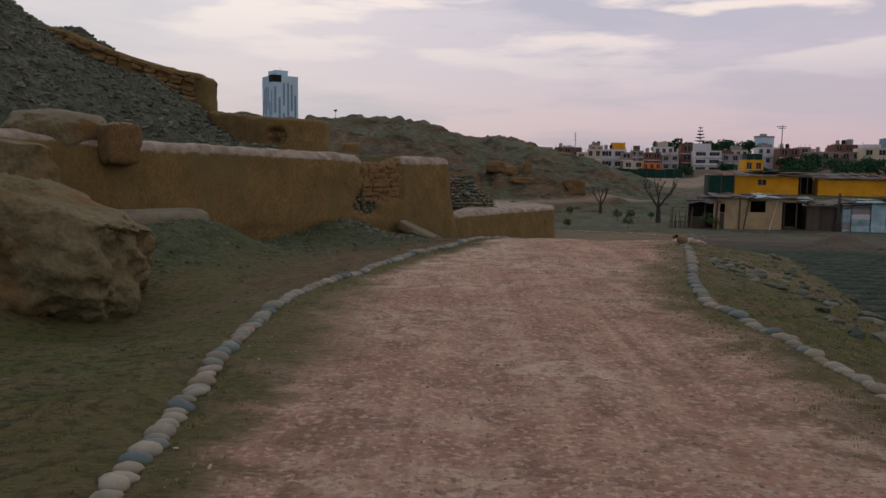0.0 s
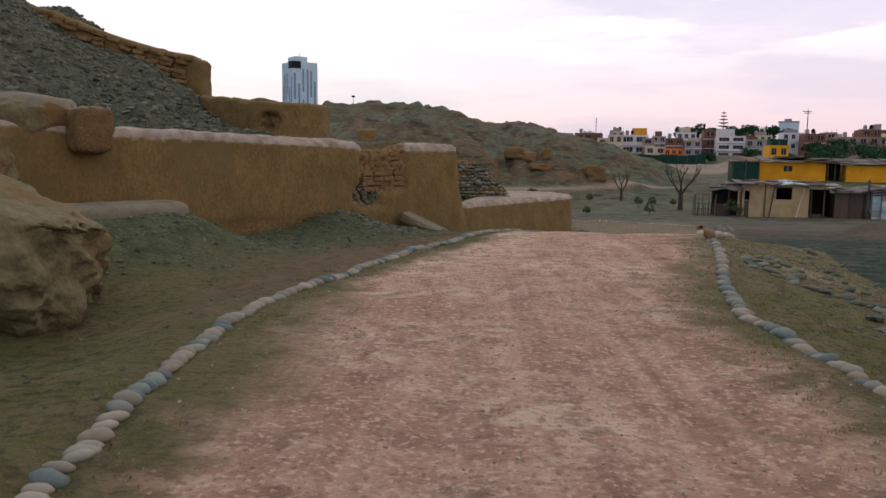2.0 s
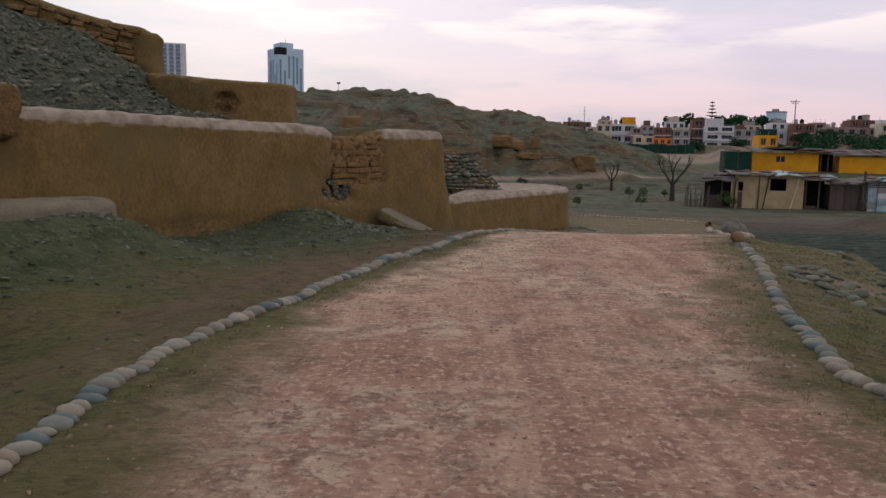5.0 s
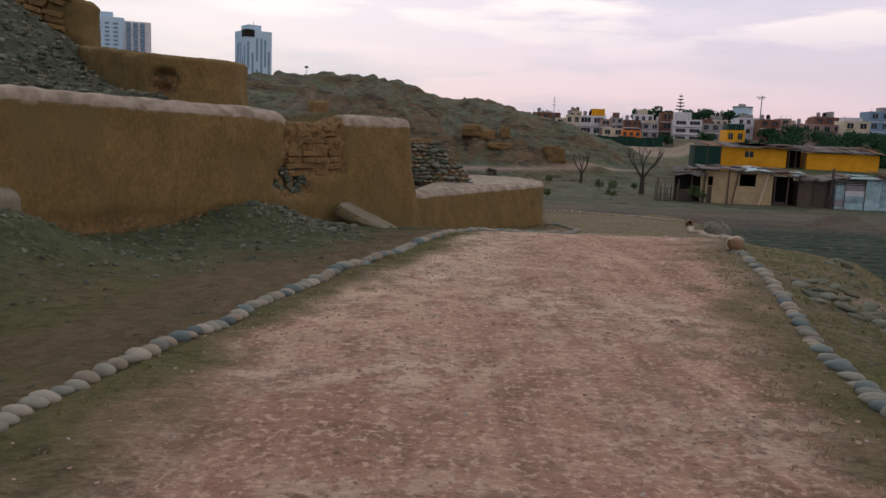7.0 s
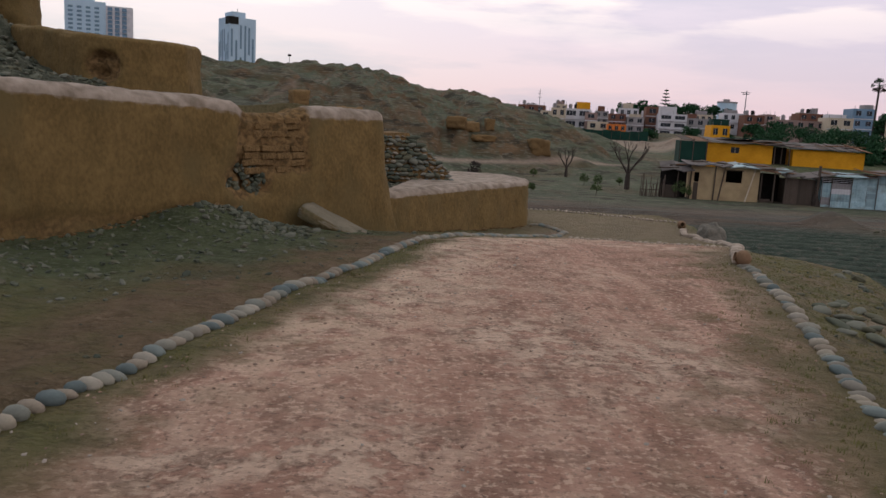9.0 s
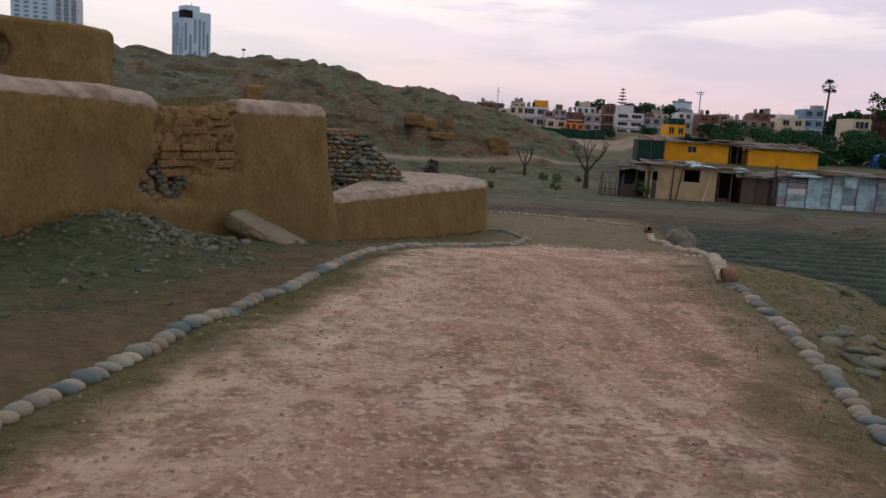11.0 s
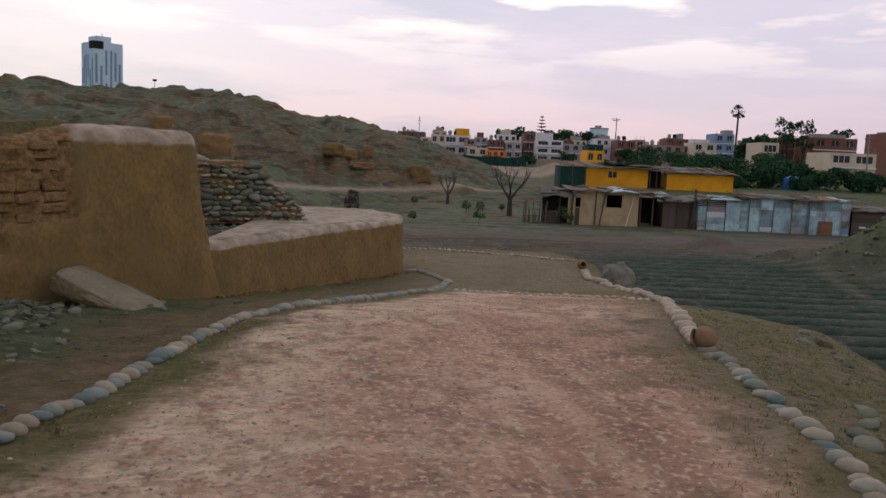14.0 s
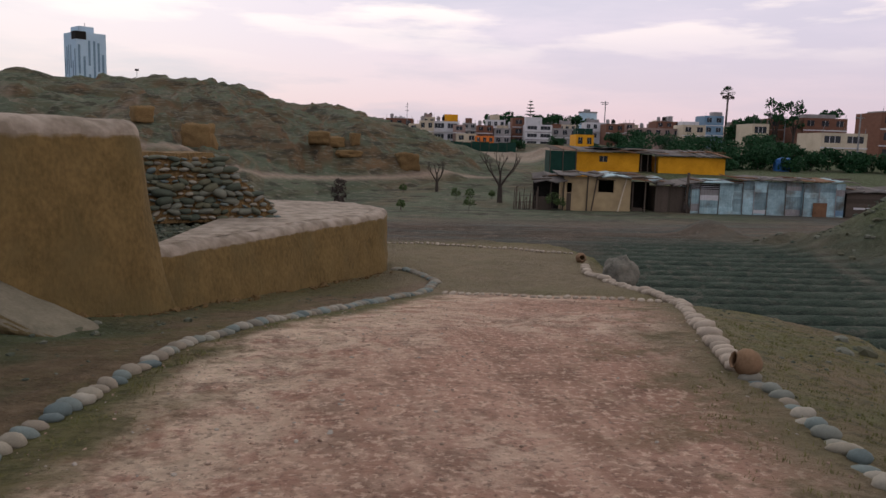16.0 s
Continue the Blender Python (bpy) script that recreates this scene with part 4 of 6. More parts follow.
scatter_mesh("wall_crumbs", spots_in(26000, 10, -7, 3.6, 12.5, 26.5, by_wall_foot, 0.008, 0.06, 2.6), "crumbled adobe lying along the foot of the walls", ADOBE_RAW, 1, 10)
scatter_mesh("terrace_gravel", spots_in(3200, 5, -1, 3.2, 21.6, 28.5, lambda x, y: (0.84 * (x - 0.1) - 0.54 * (y - 21.2) < -0.55).astype(float), 0.015, 0.06, 2), "loose grey stones filling the low terrace", RUBBLE, 1, 5)
scatter_mesh("bank_rubble", spots_in(3500, 6, 26, 48, 37, 54, lambda x, y: np.exp(-((x - 36) / 6) ** 2 - ((y - 45) / 5) ** 2), 0.04, 0.26, 3.0), "loose rubble on the spoil bank", RUBBLE, 1, 6)
scatter_mesh("bank_stones", spots_in(420, 7, 4.4, 8.5, 9, 20, lambda x, y: np.exp(-((x - right_edge(y) - 2.2) / 0.7) ** 2), 0.02, 0.11, 1.8), "stones along the crumbling bank", RUBBLE, 1, 7)


def pit_stones():
    """Stones showing where the plaster has fallen out of the long wall."""
    rng = random.Random(31)
    for _ in range(70):
        q, r = rng.uniform(0, 6.283), rng.uniform(0, 1) ** 0.5
        u, z = 6.12 + 0.42 * r * math.cos(q), 0.60 + 0.25 * r * math.sin(q)
        x, y = along(u, 0.15 * (z + 0.67) / 2.1 + 0.085 + rng.uniform(-0.02, 0.02))
        ob = new("pit_stone", rng.choice(ROUGHS))
        k = rng.uniform(0.22, 0.42)
        ob.matrix_basis = pose(x, y, z, rng.uniform(0, 360), rng.uniform(0, 40), rng.uniform(0, 360)) @ Matrix.Diagonal((k, k, k, 1))
        ob.parent = main_wall


pit_stones()


def loose_stones():
    """The old line of flat stones on the east bank."""
    rng = random.Random(8)
    line = [(5.25, 15.5), (4.85, 14.3), (4.72, 13.4), (5.15, 12.9), (5.6, 12.4), (5.85, 11.6), (5.9, 10.4), (5.8, 9.0)]
    for k, (p, h) in enumerate(arc_points(line, 0.0, 0.085, 0.3, rng)):
        ob = new("flat_stone", rng.choice(ROUGHS))
        x, y = p.x + rng.gauss(0, 0.20), p.y + rng.gauss(0, 0.12)
        sc = rng.uniform(0.35, 0.85)
        ob.matrix_basis = pose(x, y, level(x, y) + 0.02 * sc, rng.gauss(0, 10), rng.gauss(0, 10), rng.uniform(0, 360)) @ Matrix.Diagonal((sc, sc, sc * 0.6, 1))
        tagged(ob, "flat grey stone in the tumbled line on the bank", "stone", "stones along the bank")


loose_stones()


def rock(name, x, y, z, size, seed, label, rough=0.16, square=0.4, turn=0, tilt=0, detail=4, mats=None, category="boulder", freq=1.1, crust=0.55, top=None):
    bm = lump(bmesh.new(), size, seed, detail, rough, freq, square)
    if top:
        # a sloping upper face, weathered flat, and crumbling flanks
        for v in bm.verts:
            lid = top[0] + top[1] * v.co.x
            if v.co.z > lid:
                v.co.z = lid + 0.22 * (v.co.z - lid)
        bm.normal_update()
        for v in bm.verts:
            q = v.co * 3.2
            v.co += v.normal * (0.065 * noise.ridged_multi_fractal(q, 0.9, 2.2, 5, 1.0, 2.0) - 0.08) * (0.35 + 0.65 * (1 - max(v.normal.z, 0)))
    for f in bm.faces:
        f.normal_update()
        f.material_index = 1 if f.normal.z > crust + 0.25 * noise.noise(f.calc_center_median() * 3) else 0
    me = bpy.data.meshes.new(name)
    bm.to_mesh(me)
    bm.free()
    for m in mats or (ADOBE_RAW, MUD_PALE):
        me.materials.append(m)
    me.shade_smooth()
    ob = new(name, me)
    ob.matrix_basis = pose(x, y, z, 0, tilt, turn)
    return tagged(ob, label, category)


rock("adobe_boulder", -5.02, 9.85, 0.36, (1.18, 0.95, 0.90), 3, "large eroded adobe boulder with pale crusted top", 0.28, 0.5, 10, 0, 6, (BOULDER, BOULDER), "boulder", 1.6, 0.5, (0.90, -0.50))
rock("adobe_boulder", -6.95, 12.1, 0.95, (0.98, 0.8, 1.02), 7, "tall eroded adobe stump beside the wall", 0.2, 0.5, 30, 0, 6, (BOULDER, BOULDER), "boulder", 1.1, 0.5, (0.85, -0.12))
rock("adobe_chunk", *along(0.30, -0.06), 1.80, (0.29, 0.27, 0.36), 11, "square lump of adobe jutting from the wall face", 0.16, 0.75, 48, 0, 4)
rock("mud_hump", *along(-0.45, 0.60), 1.98, (0.85, 0.48, 0.40), 12, "slumped hump of pale mud on the wall top", 0.14, 0.35, 48, 0, 4, (BOULDER, MUD_PALE), "mud hump", 1.4, 0.4)
# slab flanks take the darker BOULDER, painting in the shaded face
rock("fallen_slab", -0.76, 19.22, -0.05, (0.54, 0.38, 0.10), 13, "tilted pale slab of fallen mud plaster at the wall foot", 0.10, 0.8, -8, 24, 4, (BOULDER, MUD_PALE), "slab")
rock("rough_boulder", 7.80, 25.75, -0.92, (0.34, 0.28, 0.44), 17, "rough grey boulder beside the kerb", 0.22, 0.3, 20, 0, 4, (ROCK, ROCK), "boulder", 2.2)
rock("flat_boulder", 8.62, 21.4, level(8.62, 21.4) + 0.03, (0.27, 0.17, 0.085), 19, "dark smooth flat boulder on the bank", 0.06, 0.1, -10, 0, 3, (COBBLE, COBBLE), "boulder")
mud_wall("mud_bench", [along(-5.5, -1.35), along(1.35, -1.3), along(1.75, -0.75), along(1.5, -0.15), along(-5.5, -0.1)], lambda x, y: 0.70, lambda x, y: 0.0, "pale low mud bench in front of the wall", 0.18, 0.12, 0.04, "mud bench", None, 0.12, 6, mat=MUD_PALE)


def jar(x, y, z, r, turn, tilt, label):
    """A round-bellied clay jar with a rolled rim, hollow."""
    prof = [(0.0, -0.95), (0.45, -0.90), (0.82, -0.55), (1.0, -0.05), (0.92, 0.42), (0.62, 0.78), (0.50, 0.90), (0.60, 1.02), (0.56, 1.06), (0.42, 0.95), (0.5, 0.75), (0.8, 0.4), (0.86, 0.0), (0.6, -0.6), (0.0, -0.8)]
    bm = bmesh.new()
    rings = []
    for pr, pz in prof:
        rings.append([bm.verts.new((max(pr, 0.01) * r * math.cos(a), max(pr, 0.01) * r * math.sin(a), pz * r)) for a in np.linspace(0, 2 * math.pi, 20, endpoint=False)])
    for a, b in zip(rings, rings[1:]):
        for k in range(20):
            bm.faces.new((a[k], a[(k + 1) % 20], b[(k + 1) % 20], b[k]))
    me = bpy.data.meshes.new("clay_jar")
    bm.to_mesh(me)
    bm.free()
    me.materials.append(CLAY)
    me.shade_smooth()
    ob = new("clay_jar", me)
    ob.matrix_basis = pose(x, y, z, tilt, 0, turn)
    tagged(ob, label, "jar")


jar(4.74, 16.84, 0.075, 0.105, -100, 78, "brown clay jar lying at the end of the kerb")
jar(7.62, 27.3, level(7.62, 27.3) + 0.09, 0.115, -10, 80, "clay jar lying on its side by the path corner")


def rubble_face():
    """Round fieldstones bedded in mud, battered back, the end running down in a slope."""
    rng = random.Random(12)
    root = thing("rubble_wall", Matrix(), "stepped wall of rounded fieldstones bedded in tan mud above the terrace", "stone wall", kind="structure")
    a, b = Vector((-1.15, 24.05, 0)), Vector((1.30, 25.04, 0))
    t = (b - a).normalized()
    back = Vector((-t.y, t.x, 0))
    full, crest, low = (b - a).length, 1.28, 0.25
    rows = 11

    def reach(z):
        return full - 0.88 * max(0.0, min(1.0, (z - 0.5) / 0.78))

    for row in range(rows):
        z = 0.32 + row * 0.092
        u = rng.uniform(-0.1, 0.05)
        while u < reach(z):
            w = rng.uniform(0.10, 0.20)
            p = a + t * (u + w / 2) + back * (0.035 * row + rng.uniform(-0.02, 0.02))
            ob = new("fieldstone", rng.choice(COBBLES if rng.random() < 0.45 else ROUGHS))
            k = w / 0.2 * rng.uniform(0.75, 1.0)
            ob.matrix_basis = pose(p.x, p.y, z + rng.uniform(-0.02, 0.02), rng.gauss(0, 10), rng.gauss(0, 12), math.degrees(math.atan2(t.y, t.x)) + rng.gauss(0, 14)) @ Matrix.Diagonal((k, k, k * 0.82, 1))
            ob.parent = root
            u += w * rng.uniform(0.9, 1.15)
        # stones running down the end
        for q in (0.25, 0.6, 1.0):
            p = a + t * (reach(z) + rng.uniform(0.0, 0.08)) + back * (0.035 * row + q)
            ob = new("fieldstone", rng.choice(ROUGHS))
            k = rng.uniform(0.5, 0.75)
            ob.matrix_basis = pose(p.x, p.y, z, rng.gauss(0, 10), rng.gauss(0, 10), rng.uniform(0, 180)) @ Matrix.Diagonal((k, k, k * 0.75, 1))
            ob.parent = root
    bm = bmesh.new()
    cols, levels = 24, 10
    grid = []
    for j in range(levels + 1):
        z = low + (crest + 0.04 - low) * j / levels
        line = []
        for i in range(cols + 1):
            p = a + t * (reach(z) + 0.02) * (i / cols) + back * (0.03 + 0.38 * (z - 0.3))
            line.append(bm.verts.new((p.x, p.y, z + 0.02 * noise.noise(p * 3))))
        grid.append(line)
    rear = []
    for line in grid:
        rear.append([bm.verts.new(v.co + back * (1.5 - 0.38 * (v.co.z - 0.3))) for v in line])
    for g in (grid, rear):
        for j in range(levels):
            for i in range(cols):
                bm.faces.new((g[j][i], g[j][i + 1], g[j + 1][i + 1], g[j + 1][i]))
    for i in range(cols):
        bm.faces.new((grid[-1][i], grid[-1][i + 1], rear[-1][i + 1], rear[-1][i]))
    for j in range(levels):
        bm.faces.new((grid[j][-1], grid[j + 1][-1], rear[j + 1][-1], rear[j][-1]))
        bm.faces.new((grid[j][0], grid[j + 1][0], rear[j + 1][0], rear[j][0]))
    part("mud_core", bm, ADOBE_RAW, root)


rubble_face()


# ---- ruins on the hill ----
def ruin(x, y, w, h, dpt, seed, turn):
    z = level(x, y)
    rock("adobe_ruin", x, y, z + h * 0.2, (w / 2, dpt / 2, h * 0.6), seed, "weathered block of adobe ruin on the hillside", 0.20, 0.85, turn, 0, 4, (ADOBE_RAW, ADOBE_RAW), "ruin", 1.6)


for n, (x, y, w, h, dpt) in enumerate(((-6.6, 96.6, 3.0, 2.4, 2.4), (6.0, 105.6, 2.4, 1.3, 2), (7.9, 107, 2.2, 1.1, 2), (10.2, 106.4, 1.1, 1.2, 1.2), (16.6, 107, 2.8, 1.7, 2), (9.3, 104.6, 3.0, 0.7, 1.5), (-12.4, 98.6, 2.2, 1.4, 1.6))):
    ruin(x, y, w, h, dpt, 70 + n, -12 + 7 * n)
post = thing("path_lamp_post", pose(-24.2, 168, level(-24.2, 168)), "thin lamp post on the hilltop", "lamp post")
part("pole", rod(bmesh.new(), (0, 0, -0.5), (0, 0, 2.6), 0.06, 0.05), METAL, post)
part("lamp_head", boxed(-0.35, 0.35, -0.2, 0.2, 2.5, 2.85, 0.05), DARK, post)

# ---- the shanty row beyond the field ----
ROW = pose(24.9, 81.3, -4.55, 0, 0, -11.9)


def at_row(u, v=0.0, z=0.0):
    return ROW @ Matrix.Translation((u, v, z))


def window_part(parent, x0, x1, z0, z1, y, frame_mat, pane_mat=None, bars=1):
    """A window: frame standing proud of the wall, pane set back in it."""
    w = 0.06 * max(1.0, (x1 - x0) / 1.4)
    bm = bmesh.new()
    box(bm, x0 - w, x0, y - 0.06, y + 0.02, z0 - w, z1 + w)
    box(bm, x1, x1 + w, y - 0.06, y + 0.02, z0 - w, z1 + w)
    box(bm, x0, x1, y - 0.06, y + 0.02, z1, z1 + w)
    box(bm, x0, x1, y - 0.09, y + 0.02, z0 - w, z0)
    for k in range(bars):
        c = x0 + (x1 - x0) * (k + 1) / (bars + 1)
        box(bm, c - w * 0.35, c + w * 0.35, y - 0.04, y - 0.01, z0, z1)
    win = part("window", bm, frame_mat, parent)
    part("pane", boxed(x0 + 0.002, x1 - 0.002, y - 0.012, y - 0.004, z0 + 0.002, z1 - 0.002), pane_mat or GLASS, win)
    return win


def wall_with_holes(bm, x0, x1, z0, z1, y0, y1, holes):
    """A wall slab cut through by rectangular holes (x0, x1, z0, z1)."""
    xs = sorted({x0, x1, *(h[0] for h in holes), *(h[1] for h in holes)})
    zs = sorted({z0, z1, *(h[2] for h in holes), *(h[3] for h in holes)})
    for a, b in zip(xs, xs[1:]):
        for c, d in zip(zs, zs[1:]):
            if not any(h[0] <= a and b <= h[1] and h[2] <= c and d <= h[3] for h in holes):
                box(bm, a, b, y0, y1, c, d)
    bmesh.ops.remove_doubles(bm, verts=bm.verts, dist=1e-4)
    return bm


def roof_sheets(root, u0, u1, v0, v1, z_front, z_back, seed, mat=None, wide=1.3):
    """Overlapping sheets laid unevenly on a lean-to roof."""
    rng = random.Random(seed)
    u = u0
    while u < u1:
        w = wide * rng.uniform(0.7, 1.3)
        bm = bmesh.new()
        over = rng.uniform(0.1, 0.5)
        tilt = rng.uniform(-0.13, 0.13)
        cs = [(u - 0.1, v0 - over, z_front + tilt - 0.03), (u + w + 0.1, v0 - over + rng.uniform(-0.15, 0.15), z_front - tilt), (u + w + 0.1, v1, z_back - tilt), (u - 0.1, v1, z_back + tilt)]
        a = [bm.verts.new(c) for c in cs]
        b = [bm.verts.new((c[0], c[1], c[2] + 0.07)) for c in cs]
        bm.faces.new(a[::-1])
        bm.faces.new(b)
        for k in range(4):
            bm.faces.new((a[k], a[(k + 1) % 4], b[(k + 1) % 4], b[k]))
        part("roof_sheet", bm, mat or rng.choice((ROOFSHEET, ROOFSHEET, ROOFSHEET, WOOD, RUST, TIN)), root)
        if rng.random() < 0.7:
            # a board or pole thrown on to hold the sheet down
            f, top = rng.uniform(0.05, 0.6), 0.15
            c = Vector((u + w * 0.5, v0 + (v1 - v0) * f, z_front + (z_back - z_front) * f + top))
            e = Vector((rng.uniform(0.5, 1.2), rng.uniform(-0.4, 0.4), rng.uniform(-0.08, 0.08)))
            part("roof_board", rod(bmesh.new(), c - e, c + e, 0.07, 0.05, 4), rng.choice((WOOD, GREY, RUST)), root)
        u += w


def ochre_hut():
    h = thing("hut", at_row(2.35), "ochre mud-walled hut with patched sheet roof and square window", "hut")
    holes = [(3.1, 4.55, 2.05, 3.15), (0.15, 0.68, 1.95, 2.85)]
    part("wall", wall_with_holes(bmesh.new(), 0, 6.1, -0.6, 3.45, 0, 0.25, holes), HUTWALL, h)
    part("side_wall", boxed(0, 0.25, 0.25, 4.5, -0.6, 3.4), HUTWALL, h)
    part("side_wall", boxed(5.85, 6.1, 0.25, 4.5, -0.6, 3.4), HUTWALL, h)
    # near-black so the room's shade is painted on its back wall
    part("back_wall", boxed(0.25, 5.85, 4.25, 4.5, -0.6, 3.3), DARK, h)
    part("lintel", boxed(3.0, 4.65, -0.05, 0.1, 3.15, 3.25), WOOD, h)
    part("door", boxed(0.2, 0.62, -0.05, -0.005, -0.1, 1.9), WOOD, h, "narrow dark plank door")
    for a, b in (((2.05, -0.12, -0.2), (2.1, -0.12, 3.5)), ((2.4, -0.25, -0.3), (2.95, -0.1, 3.4))):
        part("post", rod(bmesh.new(), a, b, 0.07, 0.06), WOOD, h)
    part("leaning_pole", rod(bmesh.new(), (4.75, -0.45, -0.3), (5.65, -0.12, 3.4), 0.07, 0.06), CREAM, h, "pale pole leaning on the wall")
    part("plinth", boxed(0.9, 6.1, -0.06, -0.004, -0.6, 0.25), HUTWALL, h)
    roof_sheets(h, -0.5, 6.2, -0.2, 4.7, 3.52, 3.75, 21, None, 1.1)
    l = thing("lean_to", at_row(-0.3), "dark sagging lean-to of sticks and sheets beside the hut", "shed")
    for u, z in ((0.1, 2.4), (1.3, 2.9), (2.5, 3.2)):
        part("post", rod(bmesh.new(), (u, 0, -0.4), (u + 0.1, 0, z), 0.08, 0.06), WOOD, l)
    part("back_panel", boxed(0, 2.5, 2.4, 2.5, -0.4, 2.9), DARK, l)
    part("front_panel", boxed(0.05, 1.5, 0.1, 0.16, -0.4, 1.5), WOOD, l)
    roof_sheets(l, -0.1, 2.4, -0.2, 2.6, 2.9, 3.6, 22, ROOFSHEET, 0.9)


def stick_fence():
    rng = random.Random(5)
    f = thing("stick_fence", at_row(-2.3), "fence of upright dark sticks and planks", "fence")
    for k in range(16):
        u = k * 0.14
        part("stick", rod(bmesh.new(), (u, rng.uniform(-0.1, 0.1), -0.4), (u + rng.uniform(-0.12, 0.12), 0, rng.uniform(1.2, 2.5)), 0.05, 0.035, 5), WOOD, f)
    part("rail", rod(bmesh.new(), (-0.1, 0.08, 0.9), (2.3, 0.08, 1.0), 0.04, 0.04, 5), WOOD, f)


def open_bay():
    b = thing("open_shed", at_row(8.5), "open shed with posts and a near-black and interior shade", "shed")
    for u in (0.15, 1.3, 2.3):
        part("post", rod(bmesh.new(), (u, 0, -0.5), (u, 0, 3.2), 0.08, 0.07), WOOD, b)
    # shade of the open bay painted as a near-black back wall
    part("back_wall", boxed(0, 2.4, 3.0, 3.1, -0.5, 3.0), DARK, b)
    part("low_panel", boxed(0.2, 1.2, 0.5, 0.56, -0.5, 0.7), WOOD, b)
    roof_sheets(b, -0.1, 2.4, -0.2, 3.2, 3.3, 3.5, 23)
    s = thing("plank_shack", at_row(10.9), "brown plank shack with a stained front", "shack")
    for k in range(10):
        part("plank", boxed(k * 0.26, k * 0.26 + 0.245, 0, 0.04, -0.5, 2.75 + 0.05 * (k % 3)), WOOD, s)
    part("side_wall", boxed(0, 0.05, 0.04, 3, -0.5, 2.7), WOOD, s)
    part("side_wall", boxed(2.55, 2.6, 0.04, 3, -0.5, 2.7), DARK, s)
    part("back_wall", boxed(0.05, 2.55, 2.95, 3.0, -0.5, 2.7), WOOD, s)
    roof_sheets(s, -0.1, 2.6, -0.2, 3.1, 2.95, 3.2, 24, ROOFSHEET)
    p = thing("timber_post", at_row(13.5, -0.3), "tall dark timber post between the shacks", "post")
    part("pole", rod(bmesh.new(), (0, 0, -0.5), (0.1, 0, 4.1), 0.16, 0.12), WOOD, p)
    part("brushwood", lump(bmesh.new(), (0.35, 0.3, 1.4), 5, 3, 0.5, 2.5), BARK, p)


def tin_shack(u, w, h, seed, label, slats=False, door=None):
    rng = random.Random(seed)
    s = thing("tin_shack", at_row(u, -0.5 if seed % 2 else -0.2), label, "shack", "tin shacks in a row")
    x = 0.0
    while x < w - 0.05:
        pw = min(rng.uniform(0.8, 1.9), w - x)
        if w - x - pw < 0.4:
            pw = w - x
        z = -0.6
        while z < h - 0.05:
            ph = min(rng.uniform(0.32, 0.85), h - z)
            if h - z - ph < 0.35:
                ph = h - z
            if slats and x < 1.6 and z + ph > h - 0.4:
                for k in range(3):
                    part("slat", boxed(x, x + pw, 0, 0.04, z + ph * (0.2 + 0.3 * k), z + ph * (0.28 + 0.3 * k)), WHITE, s)
            else:
                y = rng.uniform(-0.05, 0.05)
                bm = bmesh.new()
                cols = max(3, int(pw / 0.12))
                top, bot = [], []
                for k in range(cols + 1):
                    a = x + pw * k / cols
                    yy = y + 0.02 * (k % 2)
                    top.append(bm.verts.new((a, yy, z + ph - 0.01 + rng.uniform(0, 0.04))))
                    bot.append(bm.verts.new((a, yy, z + rng.uniform(-0.03, 0.01))))
                for k in range(cols):
                    bm.faces.new((bot[k], bot[k + 1], top[k + 1], top[k]))
                r = bmesh.ops.extrude_face_region(bm, geom=bm.faces[:])
                bmesh.ops.translate(bm, verts=[e for e in r["geom"] if isinstance(e, bmesh.types.BMVert)], vec=(0, 0.03, 0))
                part("tin_sheet", bm, TIN if rng.random() < 0.86 else rng.choice((GREY, WHITE, BLUE)), s)
            z += ph
        part("batten", boxed(x - 0.03, x + 0.03, -0.09, -0.056, -0.5, h + rng.uniform(-0.6, 0.1)), rng.choice((WOOD, GREY)), s)
        x += pw
    part("side_wall", boxed(0, 0.05, 0.1, 3.5, -0.6, h - 0.1), TIN, s)
    part("side_wall", boxed(w - 0.05, w, 0.1, 3.5, -0.6, h - 0.1), TIN, s)
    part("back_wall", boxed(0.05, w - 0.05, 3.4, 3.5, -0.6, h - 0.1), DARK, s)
    if door:
        part("door", boxed(door, door + 1.3, -0.13, -0.10, -0.3, 1.7), RUST, s, "rusty brown sheet door")
    roof_sheets(s, -0.1, w, -0.2, 3.6, h + 0.12, h + 0.3, seed + 40)


ochre_hut()
stick_fence()
open_bay()
tin_shack(13.85, 3.9, 3.15, 31, "pale blue tin shack with slatted opening under the eaves", True)
tin_shack(17.8, 6.3, 3.5, 32, "patchwork shack of pale blue-grey tin sheets")
tin_shack(24.15, 3.8, 3.5, 33, "blue-grey tin shack with a rusty door", False, 0.9)


def brown_shed():
    s = thing("board_shed", at_row(28.4), "low dark brown board shed with a pale rail", "shed")
    for k in range(7):
        part("board", boxed(0, 6.0, 0.01 * (k % 2), 0.05 + 0.01 * (k % 2), -0.6 + k * 0.46, -0.15 + k * 0.46), WOOD, s)
    part("rail", boxed(0.7, 4.2, -0.06, -0.004, 1.15, 1.33), WHITE, s, "pale painted rail")
    part("side_wall", boxed(0, 0.06, 0.06, 3.5, -0.6, 2.6), DARK, s)
    part("side_wall", boxed(5.94, 6.0, 0.06, 3.5, -0.6, 2.6), WOOD, s)
    part("back_wall", boxed(0.06, 5.94, 3.4, 3.5, -0.6, 2.6), WOOD, s)
    roof_sheets(s, -0.2, 6.0, -0.3, 3.6, 2.75, 3.1, 77, ROOFSHEET)


brown_shed()

# ---- the town behind ----
YAW = -11.9


